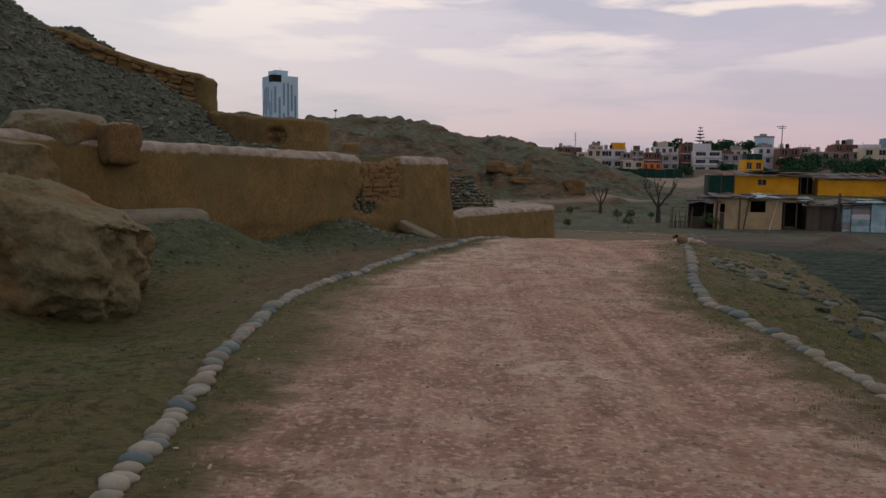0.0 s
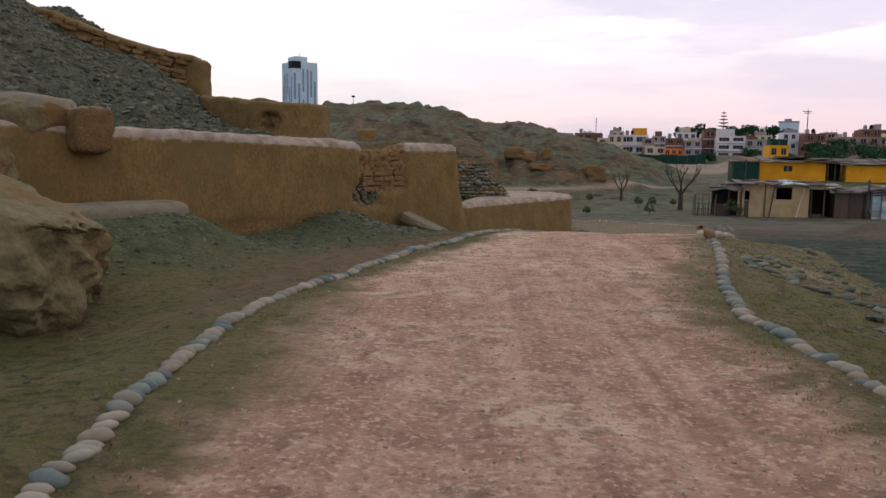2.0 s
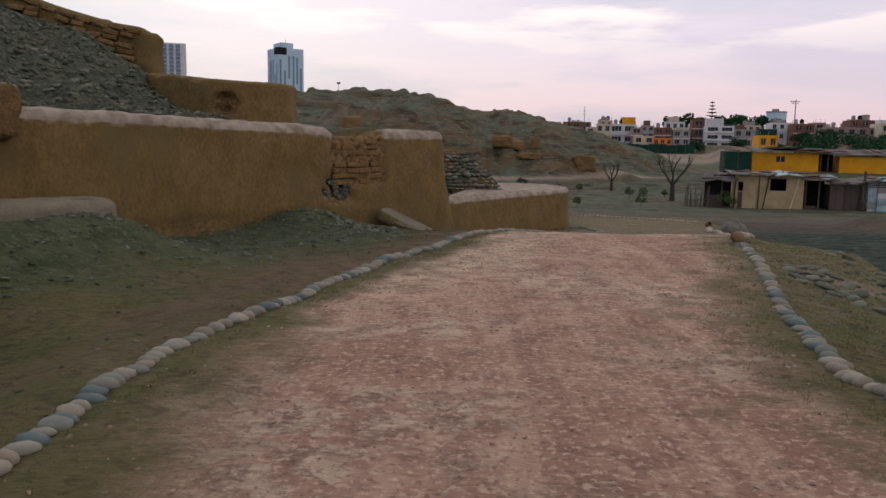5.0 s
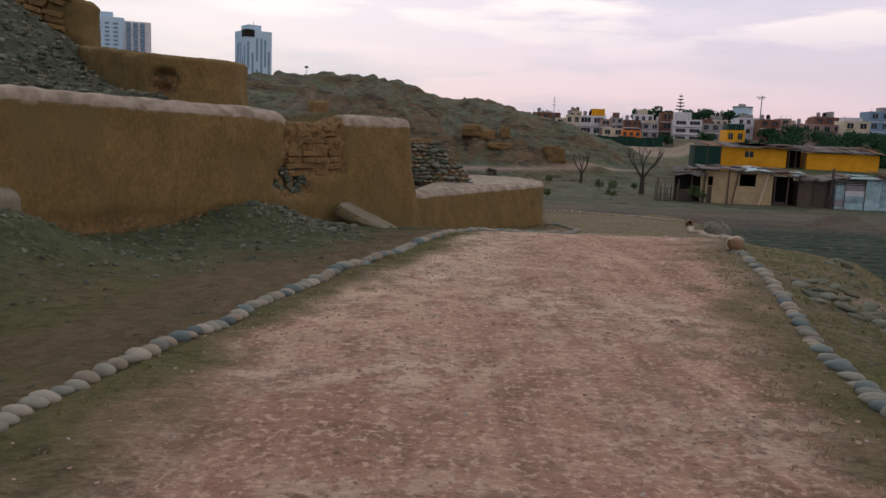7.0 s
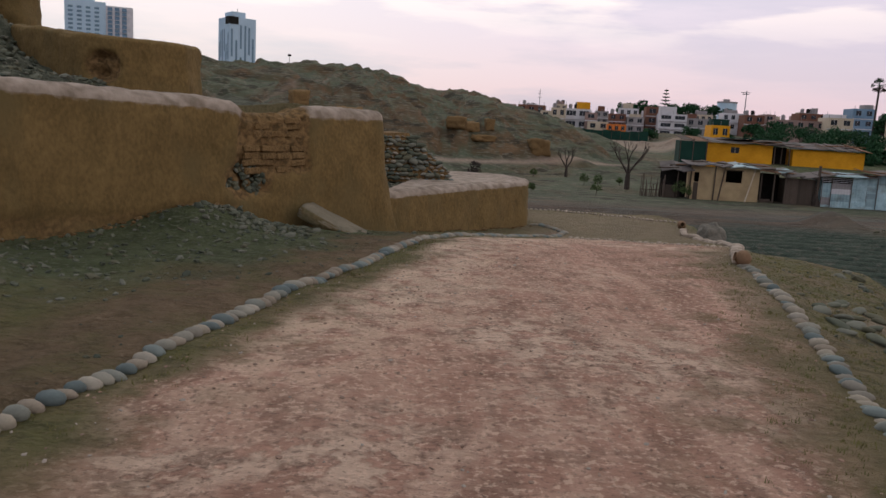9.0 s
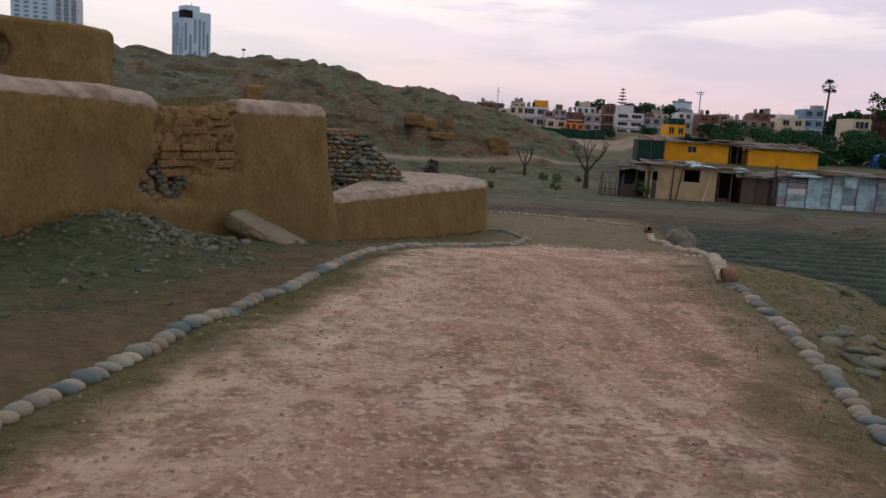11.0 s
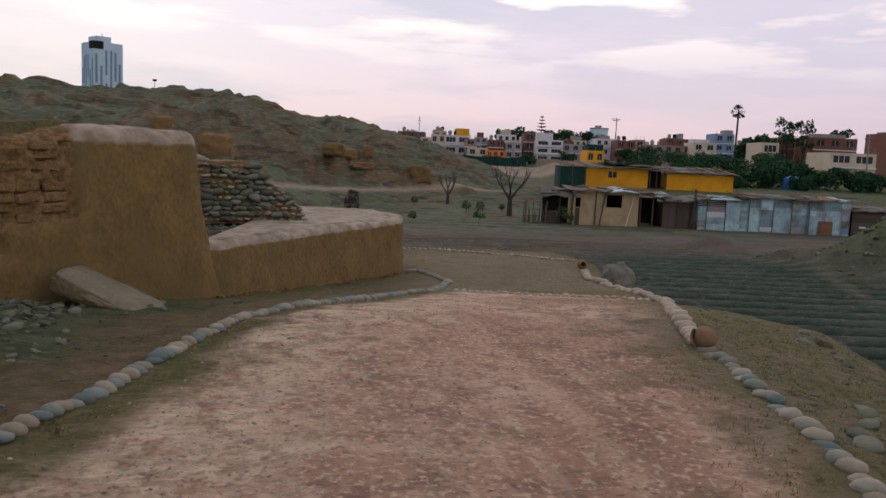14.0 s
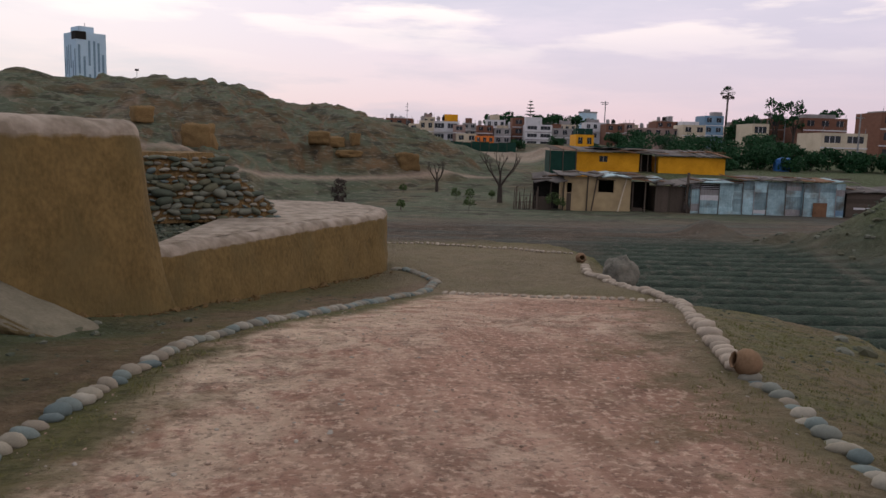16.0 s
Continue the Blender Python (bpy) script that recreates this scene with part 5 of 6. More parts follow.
def tank(parent, x, y, z, mat):
    """A rooftop water tank on a small stand."""
    st = part("tank_stand", boxed(x - 0.42, x + 0.42, y - 0.42, y + 0.42, z, z + 0.6), GREY, parent)
    bm = bmesh.new()
    rod(bm, (x, y, z + 0.6), (x, y, z + 1.5), 0.55, 0.55, 12)
    rod(bm, (x, y, z + 1.5), (x, y, z + 1.75), 0.55, 0.2, 12)
    part("water_tank", bm, mat, st)


def house(x, y, z, w, h, mat, storeys=2, cols=2, label="", depth=9.0, roof=GREY, trim=WHITE, tanks=0, band=None, big=False, yaw=YAW, stub=None):
    """A plain flat-roofed house: walls with real openings, slabs, windows, parapet."""
    ob = thing("house", pose(x, y, z, 0, 0, yaw), label or "flat-roofed town house", "house", "houses of the town")
    a, sh = w / 2, h / storeys
    holes = []
    for s in range(storeys):
        for c in range(cols):
            cw = w / cols
            f = 0.72 if big else 0.5
            cx = -a + cw * (c + 0.5)
            holes.append((cx - cw * f / 2, cx + cw * f / 2, s * sh + sh * 0.34, s * sh + sh * 0.80))
    part("front_wall", wall_with_holes(bmesh.new(), -a, a, -3.5, h, 0, 0.3, holes), mat, ob)
    part("side_wall", boxed(-a, -a + 0.3, 0.3, depth, -3.5, h), mat, ob)
    part("side_wall", boxed(a - 0.3, a, 0.3, depth, -3.5, h), mat, ob)
    part("back_wall", boxed(-a + 0.3, a - 0.3, depth - 0.3, depth, -3.5, h), mat, ob)
    part("roof", boxed(-a + 0.3, a - 0.3, 0.3, depth - 0.3, h - 0.6, h - 0.3), roof, ob)
    for hx0, hx1, hz0, hz1 in holes:
        window_part(ob, hx0, hx1, hz0, hz1, 0.12, trim, GLASS, 1 if hx1 - hx0 < 2 else 2)
    for s in range(1, storeys):
        part("floor_slab", boxed(-a - 0.05, a + 0.05, -0.25 if s % 2 else -0.12, -0.004, s * sh - 0.1, s * sh + 0.12), band or trim, ob)
    for k in range(tanks):
        tank(ob, -a * 0.6 + k * 1.6, depth * 0.4, h - 0.3, DARK if k % 2 else GREY)
    if stub:
        x0, x1, hh, m2 = stub
        part("roof_room", boxed(x0, x1, 1.0, depth * 0.6, h - 0.3, h + hh), m2, ob)
    for k in range(3):
        rb = bmesh.new()
        rod(rb, (-a + 0.3 + k * (w - 0.6) / 2, 0.2, h - 0.3), (-a + 0.3 + k * (w - 0.6) / 2, 0.2, h + 0.9), 0.05, 0.04, 4)
        part("starter_bar", rb, METAL, ob)
    return ob


house(36.4, 247, 2.4, 8.1, 6.1, BRICK, 2, 3, "raw brick house with an aerial mast", tanks=1)
house(38.9, 235.9, 1.5, 2.9, 5.3, CREAM, 2, 1, "narrow cream painted house")
house(42.7, 236.2, 1.6, 4.2, 6.2, CREAM, 2, 2, "cream house with a dark ground floor", tanks=1)
house(48.5, 237, 1.8, 7.5, 6.0, WHITE, 2, 2, "pale grey house with wide windows and yellow roof room", big=True, stub=(-0.4, 3.4, 2.0, YELLOW), tanks=2)
house(51.0, 230.4, 2.2, 3.5, 4.6, PINK, 2, 1, "small dusty pink house")
house(51.4, 223, 1.7, 5.6, 2.6, CREAM, 1, 2, "low cream house under a tiled gable")
house(58.9, 231.9, 2.4, 4.7, 4.5, BRICK, 2, 2, "raw brick house behind the fence", tanks=1)
house(55.5, 219, 1.5, 5.0, 2.3, ORANGE, 1, 3, "bright orange single-storey house")
house(63.5, 229.7, 1.6, 4.7, 4.6, GREY, 2, 2, "grey cement house beside the brick gable", stub=(-1.5, 1.6, 0.8, CREAM))
house(69.1, 232.7, 1.4, 3.6, 8.0, BRICK, 3, 1, "tall narrow raw brick house side")
house(72.2, 223.7, 1.1, 7.4, 6.3, WHITE, 3, 2, "white three-storey house with long windows", big=True, stub=(-3.6, 0.9, 2.0, WHITE), trim=GREY)
house(81.5, 228, 1.4, 7.6, 5.3, GREY, 2, 3, "grey and brick house with dark openings", tanks=1, stub=(-3.4, -1.0, 1.2, BRICK))
house(69.7, 183, 1.2, 4.1, 3.2, YELLOW, 1, 2, "small yellow house under a green net", stub=(-1.9, 1.9, 1.4, GREEN))
house(97.4, 229.3, 3.2, 5.3, 5.3, BRICK, 2, 2, "raw brick house with roof tank", tanks=2)
house(102.3, 230.4, 3.2, 3.0, 5.8, PINK, 2, 1, "small pink rendered house")
house(104.8, 217, 2.1, 12.9, 5.3, PINK, 2, 5, "long dusty pink terrace house", tanks=1)
house(115.6, 231.7, 2.8, 7.8, 7.1, BRICK, 3, 3, "raw brick block behind the terrace", tanks=2, stub=(0, 1.2, 1.6, GREY))
house(92.4, 188.6, 1.8, 4.9, 3.2, PINK, 1, 1, "small house with a white framed front", big=True)
house(112, 210.4, 2.6, 6.3, 5.8, CREAM, 2, 2, "cream and yellow house", stub=(-3.0, 1.5, 0.9, WHITE))
house(128.1, 228, 3.3, 5.7, 8.6, BLUE, 3, 2, "blue painted town house", stub=(0.2, 2.6, 1.2, GREY))
house(96.9, 156.9, 1.7, 3.4, 5.6, CREAM, 2, 1, "cream house with a tall framed opening", big=True)
house(111.4, 169.3, 1.7, 7.5, 7.4, BRICK, 3, 3, "raw brick house with pink columns", tanks=1, trim=PINK)
house(113, 158.7, 1.4, 9.1, 7.6, BRICK, 3, 3, "wide raw brick block", stub=(-3.5, 2.5, 0.8, GREY))
house(92.6, 126.9, 0.2, 7.6, 4.9, CREAM, 2, 2, "cream two-storey house with broad dark windows", big=True)
house(111.0, 134.2, 0.4, 9.5, 8.9, BRICK, 3, 2, "tall raw brick house with slab roof on posts", big=True, stub=(-4.6, 4.6, 0.25, GREY))


def back_row():
    """The crowd of smaller houses that fills the gaps behind."""
    rng = random.Random(44)
    mats = ((BRICK, "plain raw brick house in the crowd of roofs"), (GREY, "unpainted grey cement house in the crowd"), (CREAM, "faded cream house among the roofs"), (WHITE, "small whitewashed house among the roofs"), (PINK, "faded pink house among the roofs"))
    for k in range(18):
        t = k / 17
        x, y = 33 + 118 * t + rng.uniform(-1.5, 1.5), 262 - 34 * t + rng.uniform(-4, 4)
        m, label = mats[rng.randrange(5)]
        w = rng.uniform(3.5, 7)
        house(x, y, 3.6, w, rng.uniform(3.6, 6.4), m, 2, 2 if w < 5 else 3, label, 7.0, tanks=rng.randrange(3), stub=(-w * 0.3, w * 0.2, rng.uniform(0.8, 1.8), mats[rng.randrange(5)][0]))


back_row()


def yellow_house():
    h = thing("yellow_house", pose(40.0, 101.0, -2.0, 0, 0, YAW), "long low deep-yellow house with patched roof", "house")
    holes = [(-1.0, 0.0, 1.9, 2.6), (-4.8, -4.0, 1.6, 2.5)]
    part("front_wall", wall_with_holes(bmesh.new(), -6.3, 3.8, -2.0, 3.0, 0, 0.25, holes), YELLOW, h)
    for x0, x1, z0, z1 in holes:
        window_part(h, x0, x1, z0, z1, 0.1, CREAM, GLASS, 1)
    part("side_wall", boxed(-6.3, -6.05, 0.25, 8, -2, 3.0), YELLOW, h)
    part("side_wall", boxed(3.55, 3.8, 0.25, 8, -2, 3.0), YELLOW, h)
    part("back_wall", boxed(-6.05, 3.55, 7.75, 8, -2, 3.0), YELLOW, h)
    roof_sheets(h, -6.6, 3.8, -0.3, 8.2, 3.15, 3.6, 91, None, 1.6)
    part("roof_patch", boxed(-1.5, 4.4, 0.5, 5, 3.62, 3.74), GREEN, h, "green roofing sheet")
    p = thing("porch", h.matrix_basis @ Matrix.Translation((3.85, 0, 0)), "dark timber porch between two yellow walls", "porch")
    for u in (0.2, 1.0, 1.9):
        part("post", rod(bmesh.new(), (u, 0, -2), (u, 0, 2.9), 0.07, 0.07), WOOD, p)
    # near-black back wall paints the porch's inner shade
    part("back_wall", boxed(0, 2, 2, 2.1, -2, 2.9), DARK, p)
    roof_sheets(p, 0, 2, -0.3, 2.2, 3.0, 3.2, 92, ROOFSHEET)
    q = thing("yellow_house", h.matrix_basis @ Matrix.Translation((9.0, -0.4, -0.2)), "smaller yellow house wing with teal roofing", "house")
    part("front_wall", boxed(-3.0, 5.0, 0, 0.25, -2, 2.9), YELLOW, q)
    part("side_wall", boxed(-3.0, -2.75, 0.25, 6, -2, 2.9), YELLOW, q)
    part("side_wall", boxed(4.75, 5.0, 0.25, 6, -2, 2.9), YELLOW, q)
    part("back_wall", boxed(-2.75, 4.75, 5.75, 6, -2, 2.9), YELLOW, q)
    roof_sheets(q, -3.3, 5.0, -0.3, 6.2, 3.05, 3.7, 93, None, 1.4)
    b = thing("green_screen", pose(33.8, 99.5, -2.2, 0, 0, YAW), "dark green netting screen round a yard", "screen")
    part("net_panel", boxed(-1.6, 1.6, 0, 0.06, -0.5, 3.3), GREEN, b)
    part("net_panel", boxed(-1.6, -1.54, 0.06, 4, -0.5, 3.3), GREEN, b)
    for u in (-1.5, 0, 1.5):
        part("post", rod(bmesh.new(), (u, -0.06, -0.5), (u, -0.06, 3.6), 0.05, 0.05), WOOD, b)


yellow_house()


def net_fence():
    f = thing("net_fence", pose(45.6, 203.3, -0.4, 0, 0, YAW), "long green net fence along the waste ground", "fence")
    for k in range(12):
        u = -13 + 2.2 * k
        part("net_panel", boxed(u, u + 2.19, 0, 0.05, -1.5, 2.45 + 0.15 * math.sin(k * 1.9)), GREEN, f)
        part("post", rod(bmesh.new(), (u, -0.06, -1.5), (u, -0.06, 2.8), 0.05, 0.05, 5), WOOD, f)


net_fence()


def slab_tower():
    t = thing("tower_block", pose(-133.5, 625, 6, 0, 0, 35), "pale blue-grey high-rise with dark vertical slots", "high-rise")
    part("body", boxed(-10.5, 10.5, -10.5, 10.5, -4, 64.5, 0.3), TOWERWALL, t)
    part("roof_room", boxed(-6.5, 4, -6, 8, 64.5, 69, 0.2), TOWERWALL, t)
    # solid near-black box painting the shade of an open terrace; nothing is cut out
    part("roof_recess_shade", boxed(-10.7, -3.5, -10.8, -3.5, 59.5, 64.9), DARK, t, "dark box painted as the shade of an open roof terrace")
    part("mast", rod(bmesh.new(), (0, 0, 69), (0, 0, 72), 0.25, 0.15), METAL, t)
    for k, (u, z0, z1) in enumerate(((-8.5, 36, 56), (-5.0, 28, 48), (-1.5, 42, 59), (2.0, 30, 59), (5.0, 38, 58), (8.0, 26, 50), (-8.5, 8, 30), (-1.5, 8, 36), (5.0, 6, 32))):
        part("window_slot", boxed(u - 0.7, u + 0.7, -10.72, -10.504, z0, z1), SLOT, t)
        part("window_slot", boxed(-10.72, -10.504, u - 0.7, u + 0.7, z0 - 2, z1 - 3), SLOT, t)
    for z in np.arange(8, 64, 3.2):
        part("side_window", boxed(10.504, 10.7, -8.5, 8.5, z, z + 1.3), SLOT, t)


def twin_tower():
    t = thing("apartment_tower", pose(-238, 634, 6, 0, 0, 18), "broad pale apartment tower with teal glass", "high-rise")
    part("body", boxed(-24, 4, -9, 9, -4, 71, 0.3), TOWERWALL, t)
    part("wing", boxed(4.004, 23, -8, 10, -4, 69, 0.3), WHITE, t)
    part("roof_room", boxed(-14, -4, -5, 5, 71, 75), TOWERWALL, t)
    for k, z in enumerate(np.arange(22, 67, 3.1)):
        for u in (-20, -14, -8, -2):
            part("window", boxed(u - 1.6, u + 1.6, -9.2, -9.004, z, z + 1.6), SLOT, t)
        for u in (7.0, 12.0, 17.0):
            part("balcony", boxed(u - 1.7, u + 1.7, -8.9, -8.004, z, z + 1.1), BLUE, t)
            part("window", boxed(u - 1.6, u + 1.6, -8.1, -8.004, z + 1.2, z + 2.6), SLOT, t)


slab_tower()
twin_tower()
tk = thing("round_tower", pose(154.5, 393.4, 4, 0, 0, YAW), "round blue-grey water tower on the skyline", "water tower")
bm = bmesh.new()
rod(bm, (0, 0, -2), (0, 0, 14.6), 4.6, 4.6, 28)
part("drum", bm, TOWERWALL, tk)
part("rim", rod(bmesh.new(), (0, 0, 14.6), (0, 0, 15.3), 4.8, 4.8, 28), GREY, tk)
part("vent", boxed(-2, 1, -1, 1, 15.3, 16.5), GREY, tk)


def mast(x, y, z, h, label, arms, width=0.12, category="mast"):
    m = thing(category.replace(" ", "_"), pose(x, y, z, 0, 0, YAW), label, category)
    part("pole", rod(bmesh.new(), (0, 0, -1), (0, 0, h), width, width * 0.6, 6), METAL, m)
    for hz, w in arms:
        part("cross_arm", rod(bmesh.new(), (-w, 0, h * hz), (w * 0.7, 0, h * hz), width * 0.6, width * 0.5, 5), METAL, m)


# this pole with cross-arms stands in for a crane
mast(142.7, 344, 8, 14.0, "crane on the skyline, simplified to a tall pole with cross-arms", [(0.95, 2.2), (0.9, 1.6)], 0.3, "utility pole")
mast(38.4, 245, 7.9, 5.2, "thin aerial mast on a rooftop", [(0.75, 0.5), (0.9, 0.3), (0.55, 0.6)], 0.12)
mast(119, 150, 2.5, 7.0, "street lamp pole among the houses", [(0.97, 0.9)], 0.1, "lamp pole")
mast(104.5, 160, 3.0, 6.0, "pale telephone pole in front of the trees", [(0.9, 0.5)], 0.12, "telephone pole")
mast(90.5, 121, 0.0, 8.0, "dark power pole before the cream house", [(0.92, 0.8)], 0.16, "power pole")


# ---- plants ----
def leaf_cloud(parent, blobs, n, size, mat, seed, name="crown"):
    """A crown of many small leaf blades gathered in clumps, with gaps."""
    rng = np.random.RandomState(seed)
    b = np.array(blobs)
    pick = rng.choice(len(b), n, p=b[:, 3] ** 2 / (b[:, 3] ** 2).sum())
    dirs = rng.normal(size=(n, 3))
    dirs /= np.linalg.norm(dirs, axis=1)[:, None]
    rad = b[pick, 3] * rng.uniform(0.35, 1.0, n) ** 0.5
    c = b[pick, :3] + dirs * rad[:, None] * (1, 1, 0.8)
    u = rng.normal(size=(n, 3))
    u /= np.linalg.norm(u, axis=1)[:, None]
    v = np.cross(u, rng.normal(size=(n, 3)))
    v /= np.linalg.norm(v, axis=1)[:, None]
    s = size * rng.uniform(0.6, 1.4, n)[:, None]
    V = np.stack([c - u * s, c + v * s * 0.5, c + u * s, c - v * s * 0.5], 1).reshape(-1, 3)
    Fc = np.arange(4 * n).reshape(-1, 4)
    return mesh_object(name, V.tolist(), Fc.tolist(), mat, parent)


def leafy_tree(x, y, z, h, w, seed, label, mat=None, trunk=0.35, leaves=1500, leaf=0.32, name="tree", fine=False):
    rng = random.Random(seed)
    t = thing(name, pose(x, y, z), label, "tree")
    bm = bmesh.new()
    rod(bm, (0, 0, -1.5), (0.1, 0, h * 0.45), trunk, trunk * 0.6)
    ends = []
    for k in range(7):
        a = k * 0.9 + rng.uniform(0, 0.5)
        r = w / 2 * rng.uniform(0.35, 0.8)
        e = (r * math.cos(a), r * math.sin(a), h * rng.uniform(0.55, 0.9))
        rod(bm, (0.1, 0, h * rng.uniform(0.25, 0.45)), e, trunk * 0.45, trunk * 0.1, 5)
        ends.append(e)
    part("trunk", bm, BARK, t)
    k = 0.30 if fine else 0.46
    blobs = [(*e, w * rng.uniform(0.55, 1.0) * k * 0.6) for e in ends] + [(rng.uniform(-w, w) * 0.36, rng.uniform(-w, w) * 0.3, h * rng.uniform(0.5 if fine else 0.28, 0.92), w * rng.uniform(0.10, 0.2)) for _ in range(13)]
    leaf_cloud(t, blobs, leaves, leaf, mat or LEAF, seed)
    return t


for n, (x, y, z, h, w) in enumerate(((70.5, 268, 3.5, 8.2, 6.5), (75, 268, 3.5, 9.0, 6.5), (79.5, 267, 3.5, 8.0, 6), (86.5, 265, 3.5, 8.2, 6.5), (91.5, 264, 3.5, 8.8, 7), (97, 263, 3.5, 8.0, 6.5), (102.5, 261, 3.5, 7.6, 6))):
    leafy_tree(x, y, z, h, w, 100 + n, "dark round-crowned tree behind the houses", leaves=1300, leaf=0.42)
for n, (x, y, z, h, w) in enumerate(((98.3, 168, 1.5, 7.0, 5.0), (102.2, 167, 1.5, 8.2, 5.5), (106, 172, 1.5, 7.4, 5.0), (117, 172, 3.5, 7.6, 6), (122, 170, 3.5, 8.0, 6), (91, 200, 1.0, 5.2, 6.0), (86, 203, 1.0, 4.6, 5.0), (118, 196, 1, 6, 5))):
    leafy_tree(x, y, z, h, w, 120 + n, "dense dark green street tree", leaves=1300, leaf=0.34)
leafy_tree(102.7, 160.5, 1.0, 12.4, 5.2, 141, "tall airy eucalyptus with a broken crown", leaves=650, leaf=0.3, fine=True)
leafy_tree(106.6, 160.0, 1.0, 12.2, 4.6, 142, "tall eucalyptus standing beside its neighbour", leaves=600, leaf=0.3, fine=True)
for n, (x, y, z, h, w) in enumerate(((63.8, 111.8, -1.2, 4.0, 3.4), (66.6, 111, -1.2, 4.3, 3.4), (72.0, 112, -0.9, 4.3, 3.4), (75.4, 111.5, -0.9, 3.8, 3.2), (84, 112, -0.9, 3.6, 3.2), (88.5, 110, -0.9, 3.8, 3.6), (70.0, 108.5, -1.0, 2.6, 2.6), (71, 205, 1.2, 3.4, 3.6), (61, 207, 0.6, 3.0, 3.4), (79, 202, 0.8, 2.6, 3), (58, 118, -0.6, 3.2, 3.6), (62, 124, -0.2, 3.8, 4), (68, 128, 0.1, 4.2, 4.4), (74, 132, 0.3, 3.8, 4), (79, 130, 0.3, 4.4, 4.6), (84, 137, 0.4, 4.6, 4.4), (55, 126, -0.3, 3.4, 4.2), (60.5, 109, -1.1, 3.0, 3.2), (69, 113, -0.9, 3.8, 3.6), (78.5, 112, -0.8, 4.0, 3.6), (81, 110, -0.9, 3.4, 3.4), (86, 108.5, -0.9, 3.0, 3.4), (91.5, 112, -0.7, 3.6, 3.8), (95, 110, -0.7, 3.4, 3.6), (99, 113, -0.6, 3.8, 4.0), (104, 112, -0.6, 3.4, 4.0), (76, 120, -0.2, 4.2, 4.0), (66, 150, 0.7, 3.6, 4.6), (76, 158, 0.9, 4.2, 5), (85, 165, 1.0, 4.4, 5), (92, 150, 0.8, 4.8, 4.6))):
    leafy_tree(x, y, z - 0.7, h, w * 1.3, 150 + n, "dense dark bushy tree behind the shacks", leaves=1500, leaf=0.2, trunk=0.12)
for n, (x, y, h) in enumerate(((11.6, 78.5, 0.9), (19.0, 90.0, 1.3), (20.6, 90.5, 1.2), (23.2, 91.5, 0.9), (17.5, 78, 1.3), (14.5, 96, 1.0), (26.0, 80.5, 1.7), (26.7, 80.4, 1.3))):
    t = thing("shrub", pose(x, y, level(x, y)), "small green shrub on the bare field", "shrub")
    part("stem", rod(bmesh.new(), (0, 0, -0.1), (0.02, 0, h * 0.6), 0.03, 0.02, 5), BARK, t)
    leaf_cloud(t, [(0, 0, h * 0.7, h * 0.38), (0.2 * h, 0.1, h * 0.5, h * 0.25), (-0.22 * h, 0, h * 0.55, h * 0.25)], 160, 0.11, LEAF_LIGHT, 170 + n, "leaves")


def palm():
    p = thing("palm_tree", pose(100.9, 176.8, 1.0), "tall fan palm with a round shaggy crown", "palm")
    part("trunk", rod(bmesh.new(), (0, 0, -1), (0.2, 0, 13.6), 0.28, 0.2, 8), BARK, p)
    rng = random.Random(9)
    for k in range(38):
        a, e = rng.uniform(0, 6.28), rng.uniform(-0.9, 1.3)
        d = Vector((math.cos(a) * math.cos(e), math.sin(a) * math.cos(e), math.sin(e)))
        bm = bmesh.new()
        c = Vector((0.2, 0, 13.6))
        rod(bm, c, c + d * 0.9, 0.03, 0.02, 4)
        side = d.cross(Vector((0.3, 0.2, 1))).normalized()
        for j in range(9):
            f = (j - 4) / 4
            tip = c + d * (0.9 + 0.95 * (1 - 0.35 * f * f)) + side * f * 0.75 + Vector((0, 0, -0.15 * abs(f)))
            v = [bm.verts.new(c + d * 0.85), bm.verts.new(tip + side * 0.06 + d * -0.25), bm.verts.new(tip), bm.verts.new(tip - side * 0.06 + d * -0.25)]
            bm.faces.new(v)
        part("frond", bm, LEAF if e > -0.3 else BARK, p)


palm()


def norfolk_pine():
    p = thing("norfolk_pine", pose(83.1, 265.9, 3.0), "tiered norfolk pine rising over the roofs", "conifer")
    part("trunk", rod(bmesh.new(), (0, 0, -1), (0, 0, 13.8), 0.25, 0.05, 7), BARK, p)
    for t in range(8):
        z = 5.0 + t * 1.12
        r = 2.6 * (1 - t / 9.5)
        bm = bmesh.new()
        for k in range(9):
            a = k * 0.698 + t * 0.4
            e = Vector((r * math.cos(a), r * math.sin(a), z + 0.25 * r))
            rod(bm, (0, 0, z), e, 0.09, 0.05, 4)
            for j in range(5):
                q = Vector((0, 0, z)).lerp(e, 0.35 + 0.15 * j)
                w = Vector((-math.sin(a), math.cos(a), 0)) * 0.34
                bm.faces.new([bm.verts.new(q - w), bm.verts.new(q + Vector((0, 0, 0.22))), bm.verts.new(q + w), bm.verts.new(q - Vector((0, 0, 0.12)))])
        part("branch_tier", bm, LEAF, p)


norfolk_pine()


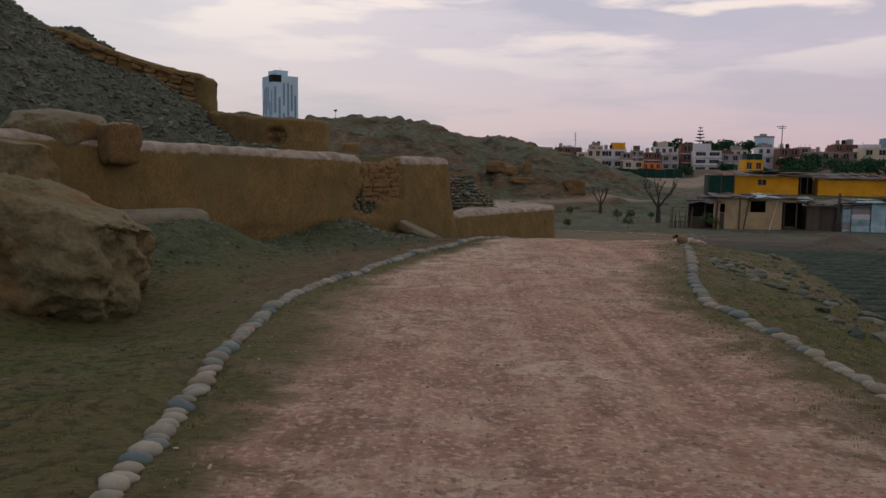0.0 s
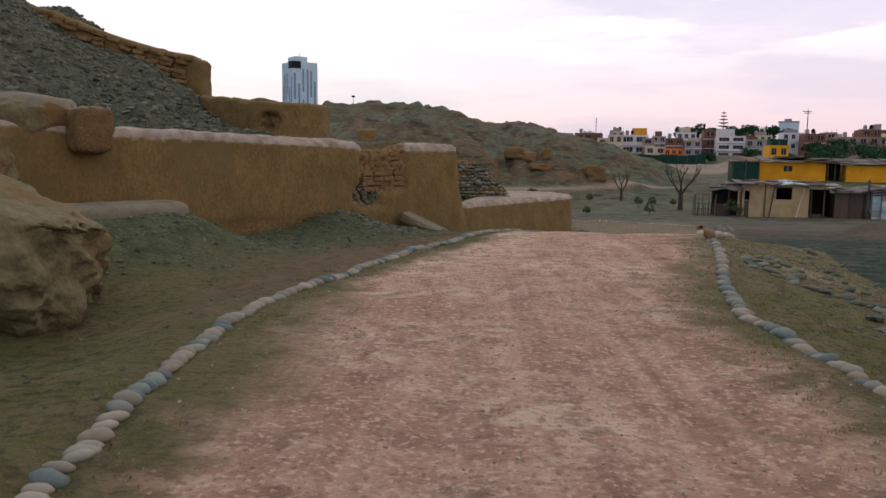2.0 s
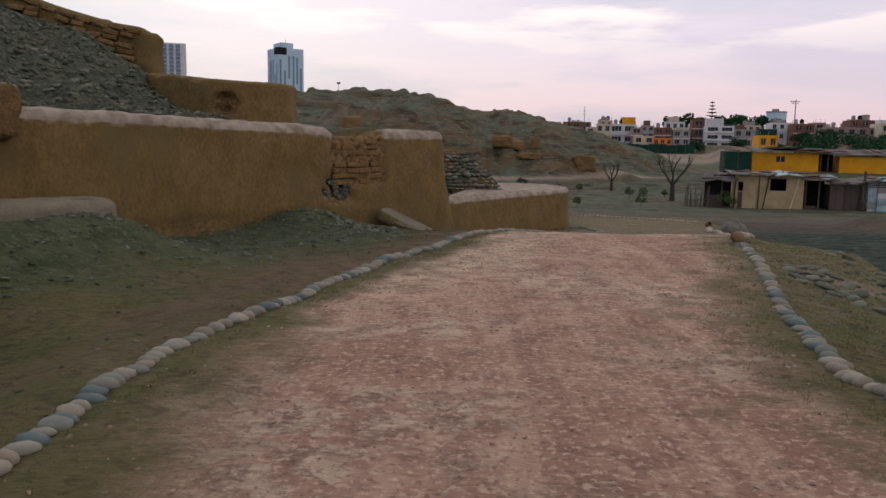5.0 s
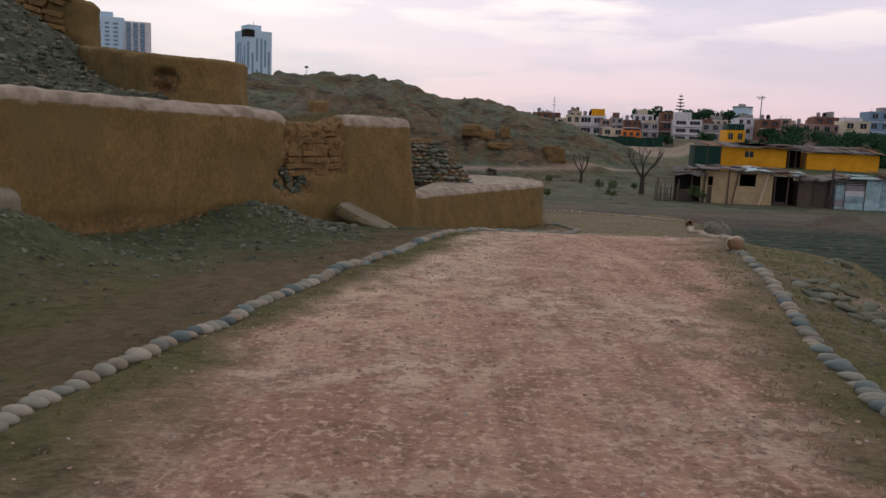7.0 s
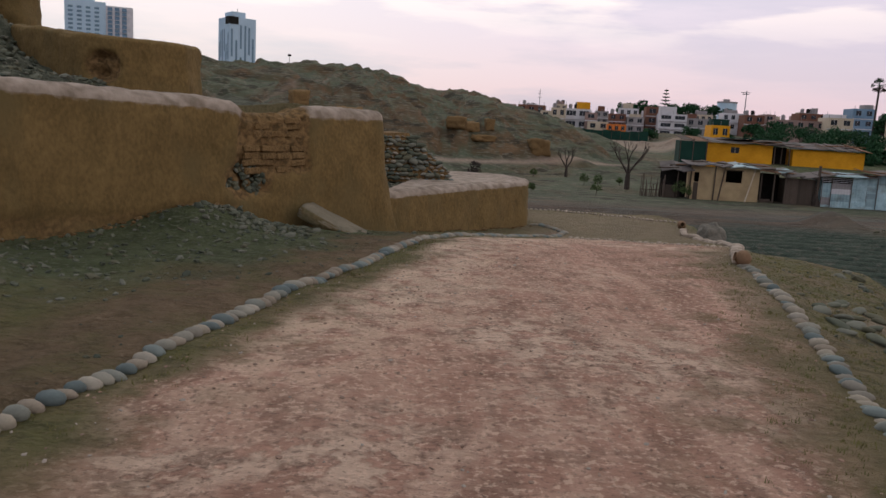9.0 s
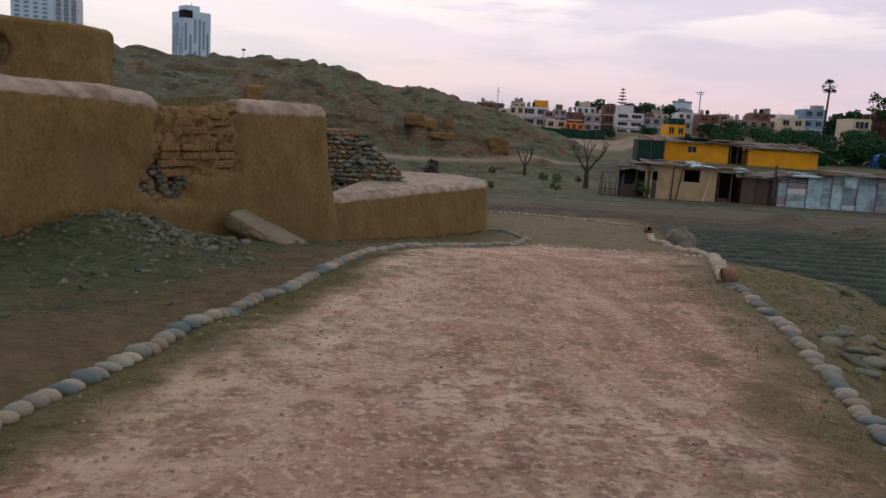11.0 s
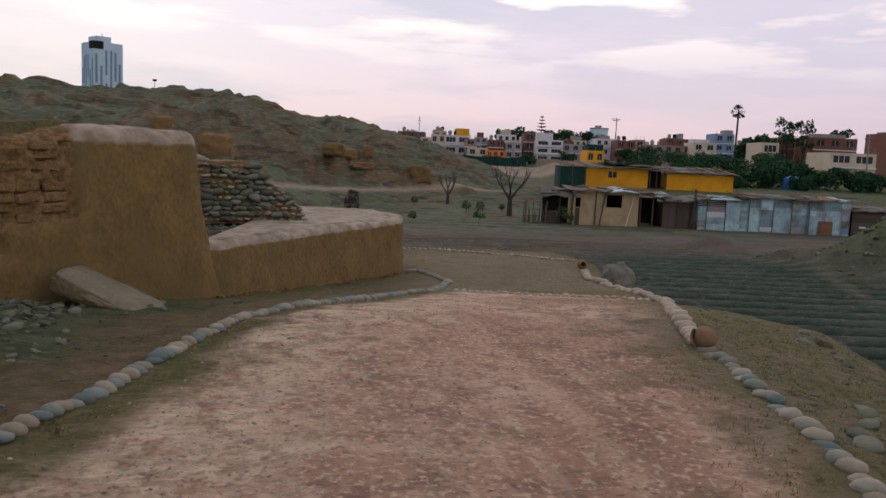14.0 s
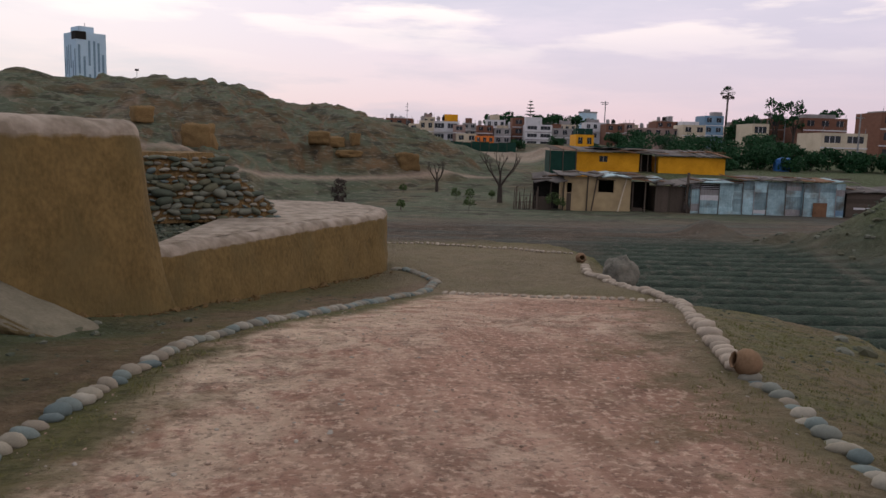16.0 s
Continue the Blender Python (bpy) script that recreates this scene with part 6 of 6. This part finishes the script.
def bare_tree(x, y, h, seed, label, lean=0.0):
    rng = random.Random(seed)
    t = thing("bare_tree", pose(x, y, level(x, y) - 0.1), label, "tree")
    bm = bmesh.new()
    fork = Vector((lean, 0, h * 0.30))
    rod(bm, (0, 0, -0.2), (lean * 0.5, 0, h * 0.15), h * 0.058, h * 0.048, 9)
    rod(bm, (lean * 0.5, 0, h * 0.15), fork, h * 0.048, h * 0.042, 9)
    part("trunk", bm, BARK, t)

    def grow(bm, a, d, length, r, deep):
        b = a + d * length
        rod(bm, a, b, r, r * 0.68, 5 if deep < 3 else 4)
        if deep < 6:
            for _ in range(2 if deep else 3):
                nd = (d + Vector((rng.uniform(-0.6, 0.6), rng.uniform(-0.5, 0.5), rng.uniform(0.0, 0.75)))).normalized()
                grow(bm, b, nd, length * rng.uniform(0.6, 0.82), r * 0.64, deep + 1)

    for d in ((-0.55, 0.2, 0.9), (0.5, -0.2, 0.85), (-0.1, -0.3, 1.0)):
        bm = bmesh.new()
        grow(bm, fork, Vector(d).normalized(), h * 0.22, h * 0.026, 1)
        part("limb", bm, BARK, t)


bare_tree(23.2, 88.5, 5.6, 3, "gnarled leafless tree at the field edge")
bare_tree(18.6, 98.0, 3.8, 4, "smaller leafless tree by the track")
s = thing("tree_stump", pose(6.6, 82, level(6.6, 82)), "dark dead shrub beside the track", "shrub")
part("stem", lump(bmesh.new(), (0.5, 0.4, 1.1), 4, 3, 0.5, 2.0), BARK, s)
leaf_cloud(s, [(0, 0, 1.2, 0.8), (0.1, 0, 2.0, 0.6)], 220, 0.16, BARK, 190, "twigs")


tp = thing("tarpaulin_heap", pose(69.6, 109.5, -0.9, 0, 0, 0), "heap covered with blue tarpaulin", "tarpaulin")
part("cover", lump(bmesh.new(), (1.3, 0.9, 1.9), 8, 3, 0.12, 1.6, 0.4), TARP, tp)


def grass(name, spots, label, mat, seed, tall):
    """Sparse tufts of thin blades as one body."""
    rng = np.random.RandomState(seed)
    z = ground_height(spots[:, 0], spots[:, 1])[0]
    V, Fc = [], []
    for (x, y, s, _), zz in zip(spots, z):
        for _ in range(rng.randint(5, 10)):
            a, h = rng.uniform(0, 6.28), s * rng.uniform(0.5, 1.2) * tall
            bx, by = x + rng.normal(0, 0.02), y + rng.normal(0, 0.02)
            lean = rng.uniform(0.3, 1.1) * h
            n = len(V)
            V += [(bx - 0.004 * math.sin(a), by + 0.004 * math.cos(a), zz - 0.01), (bx + 0.004 * math.sin(a), by - 0.004 * math.cos(a), zz - 0.01), (bx + lean * math.cos(a), by + lean * math.sin(a), zz + h)]
            Fc.append((n, n + 1, n + 2))
    return tagged(mesh_object(name, V, Fc, mat), label, "grass", kind="stuff")


def on_strip(x, y):
    return np.exp(-((x - left_edge(y) - 0.22) / 0.16) ** 2) + np.exp(-((x - right_edge(y) + 0.35) / 0.3) ** 2) * (y < 17) + 0.8 * ((x > right_edge(y) + 0.1) & (x < right_edge(y) + 3.2) & (y < 20)) + 0.45 * ((x < left_edge(y) - 0.1) & (y < 9))


DRYGRASS = material("dry grass blades", (0.11, 0.120, 0.032), (0.21, 0.185, 0.07), 2, 30, 0.9, 0.1)
grass("verge_grass", spots_in(26000, 31, -5, 9, 2.5, 20, on_strip, 0.6, 1.4, 1.5), "sparse short dry grass along the road edges", DRYGRASS, 5, 0.026)
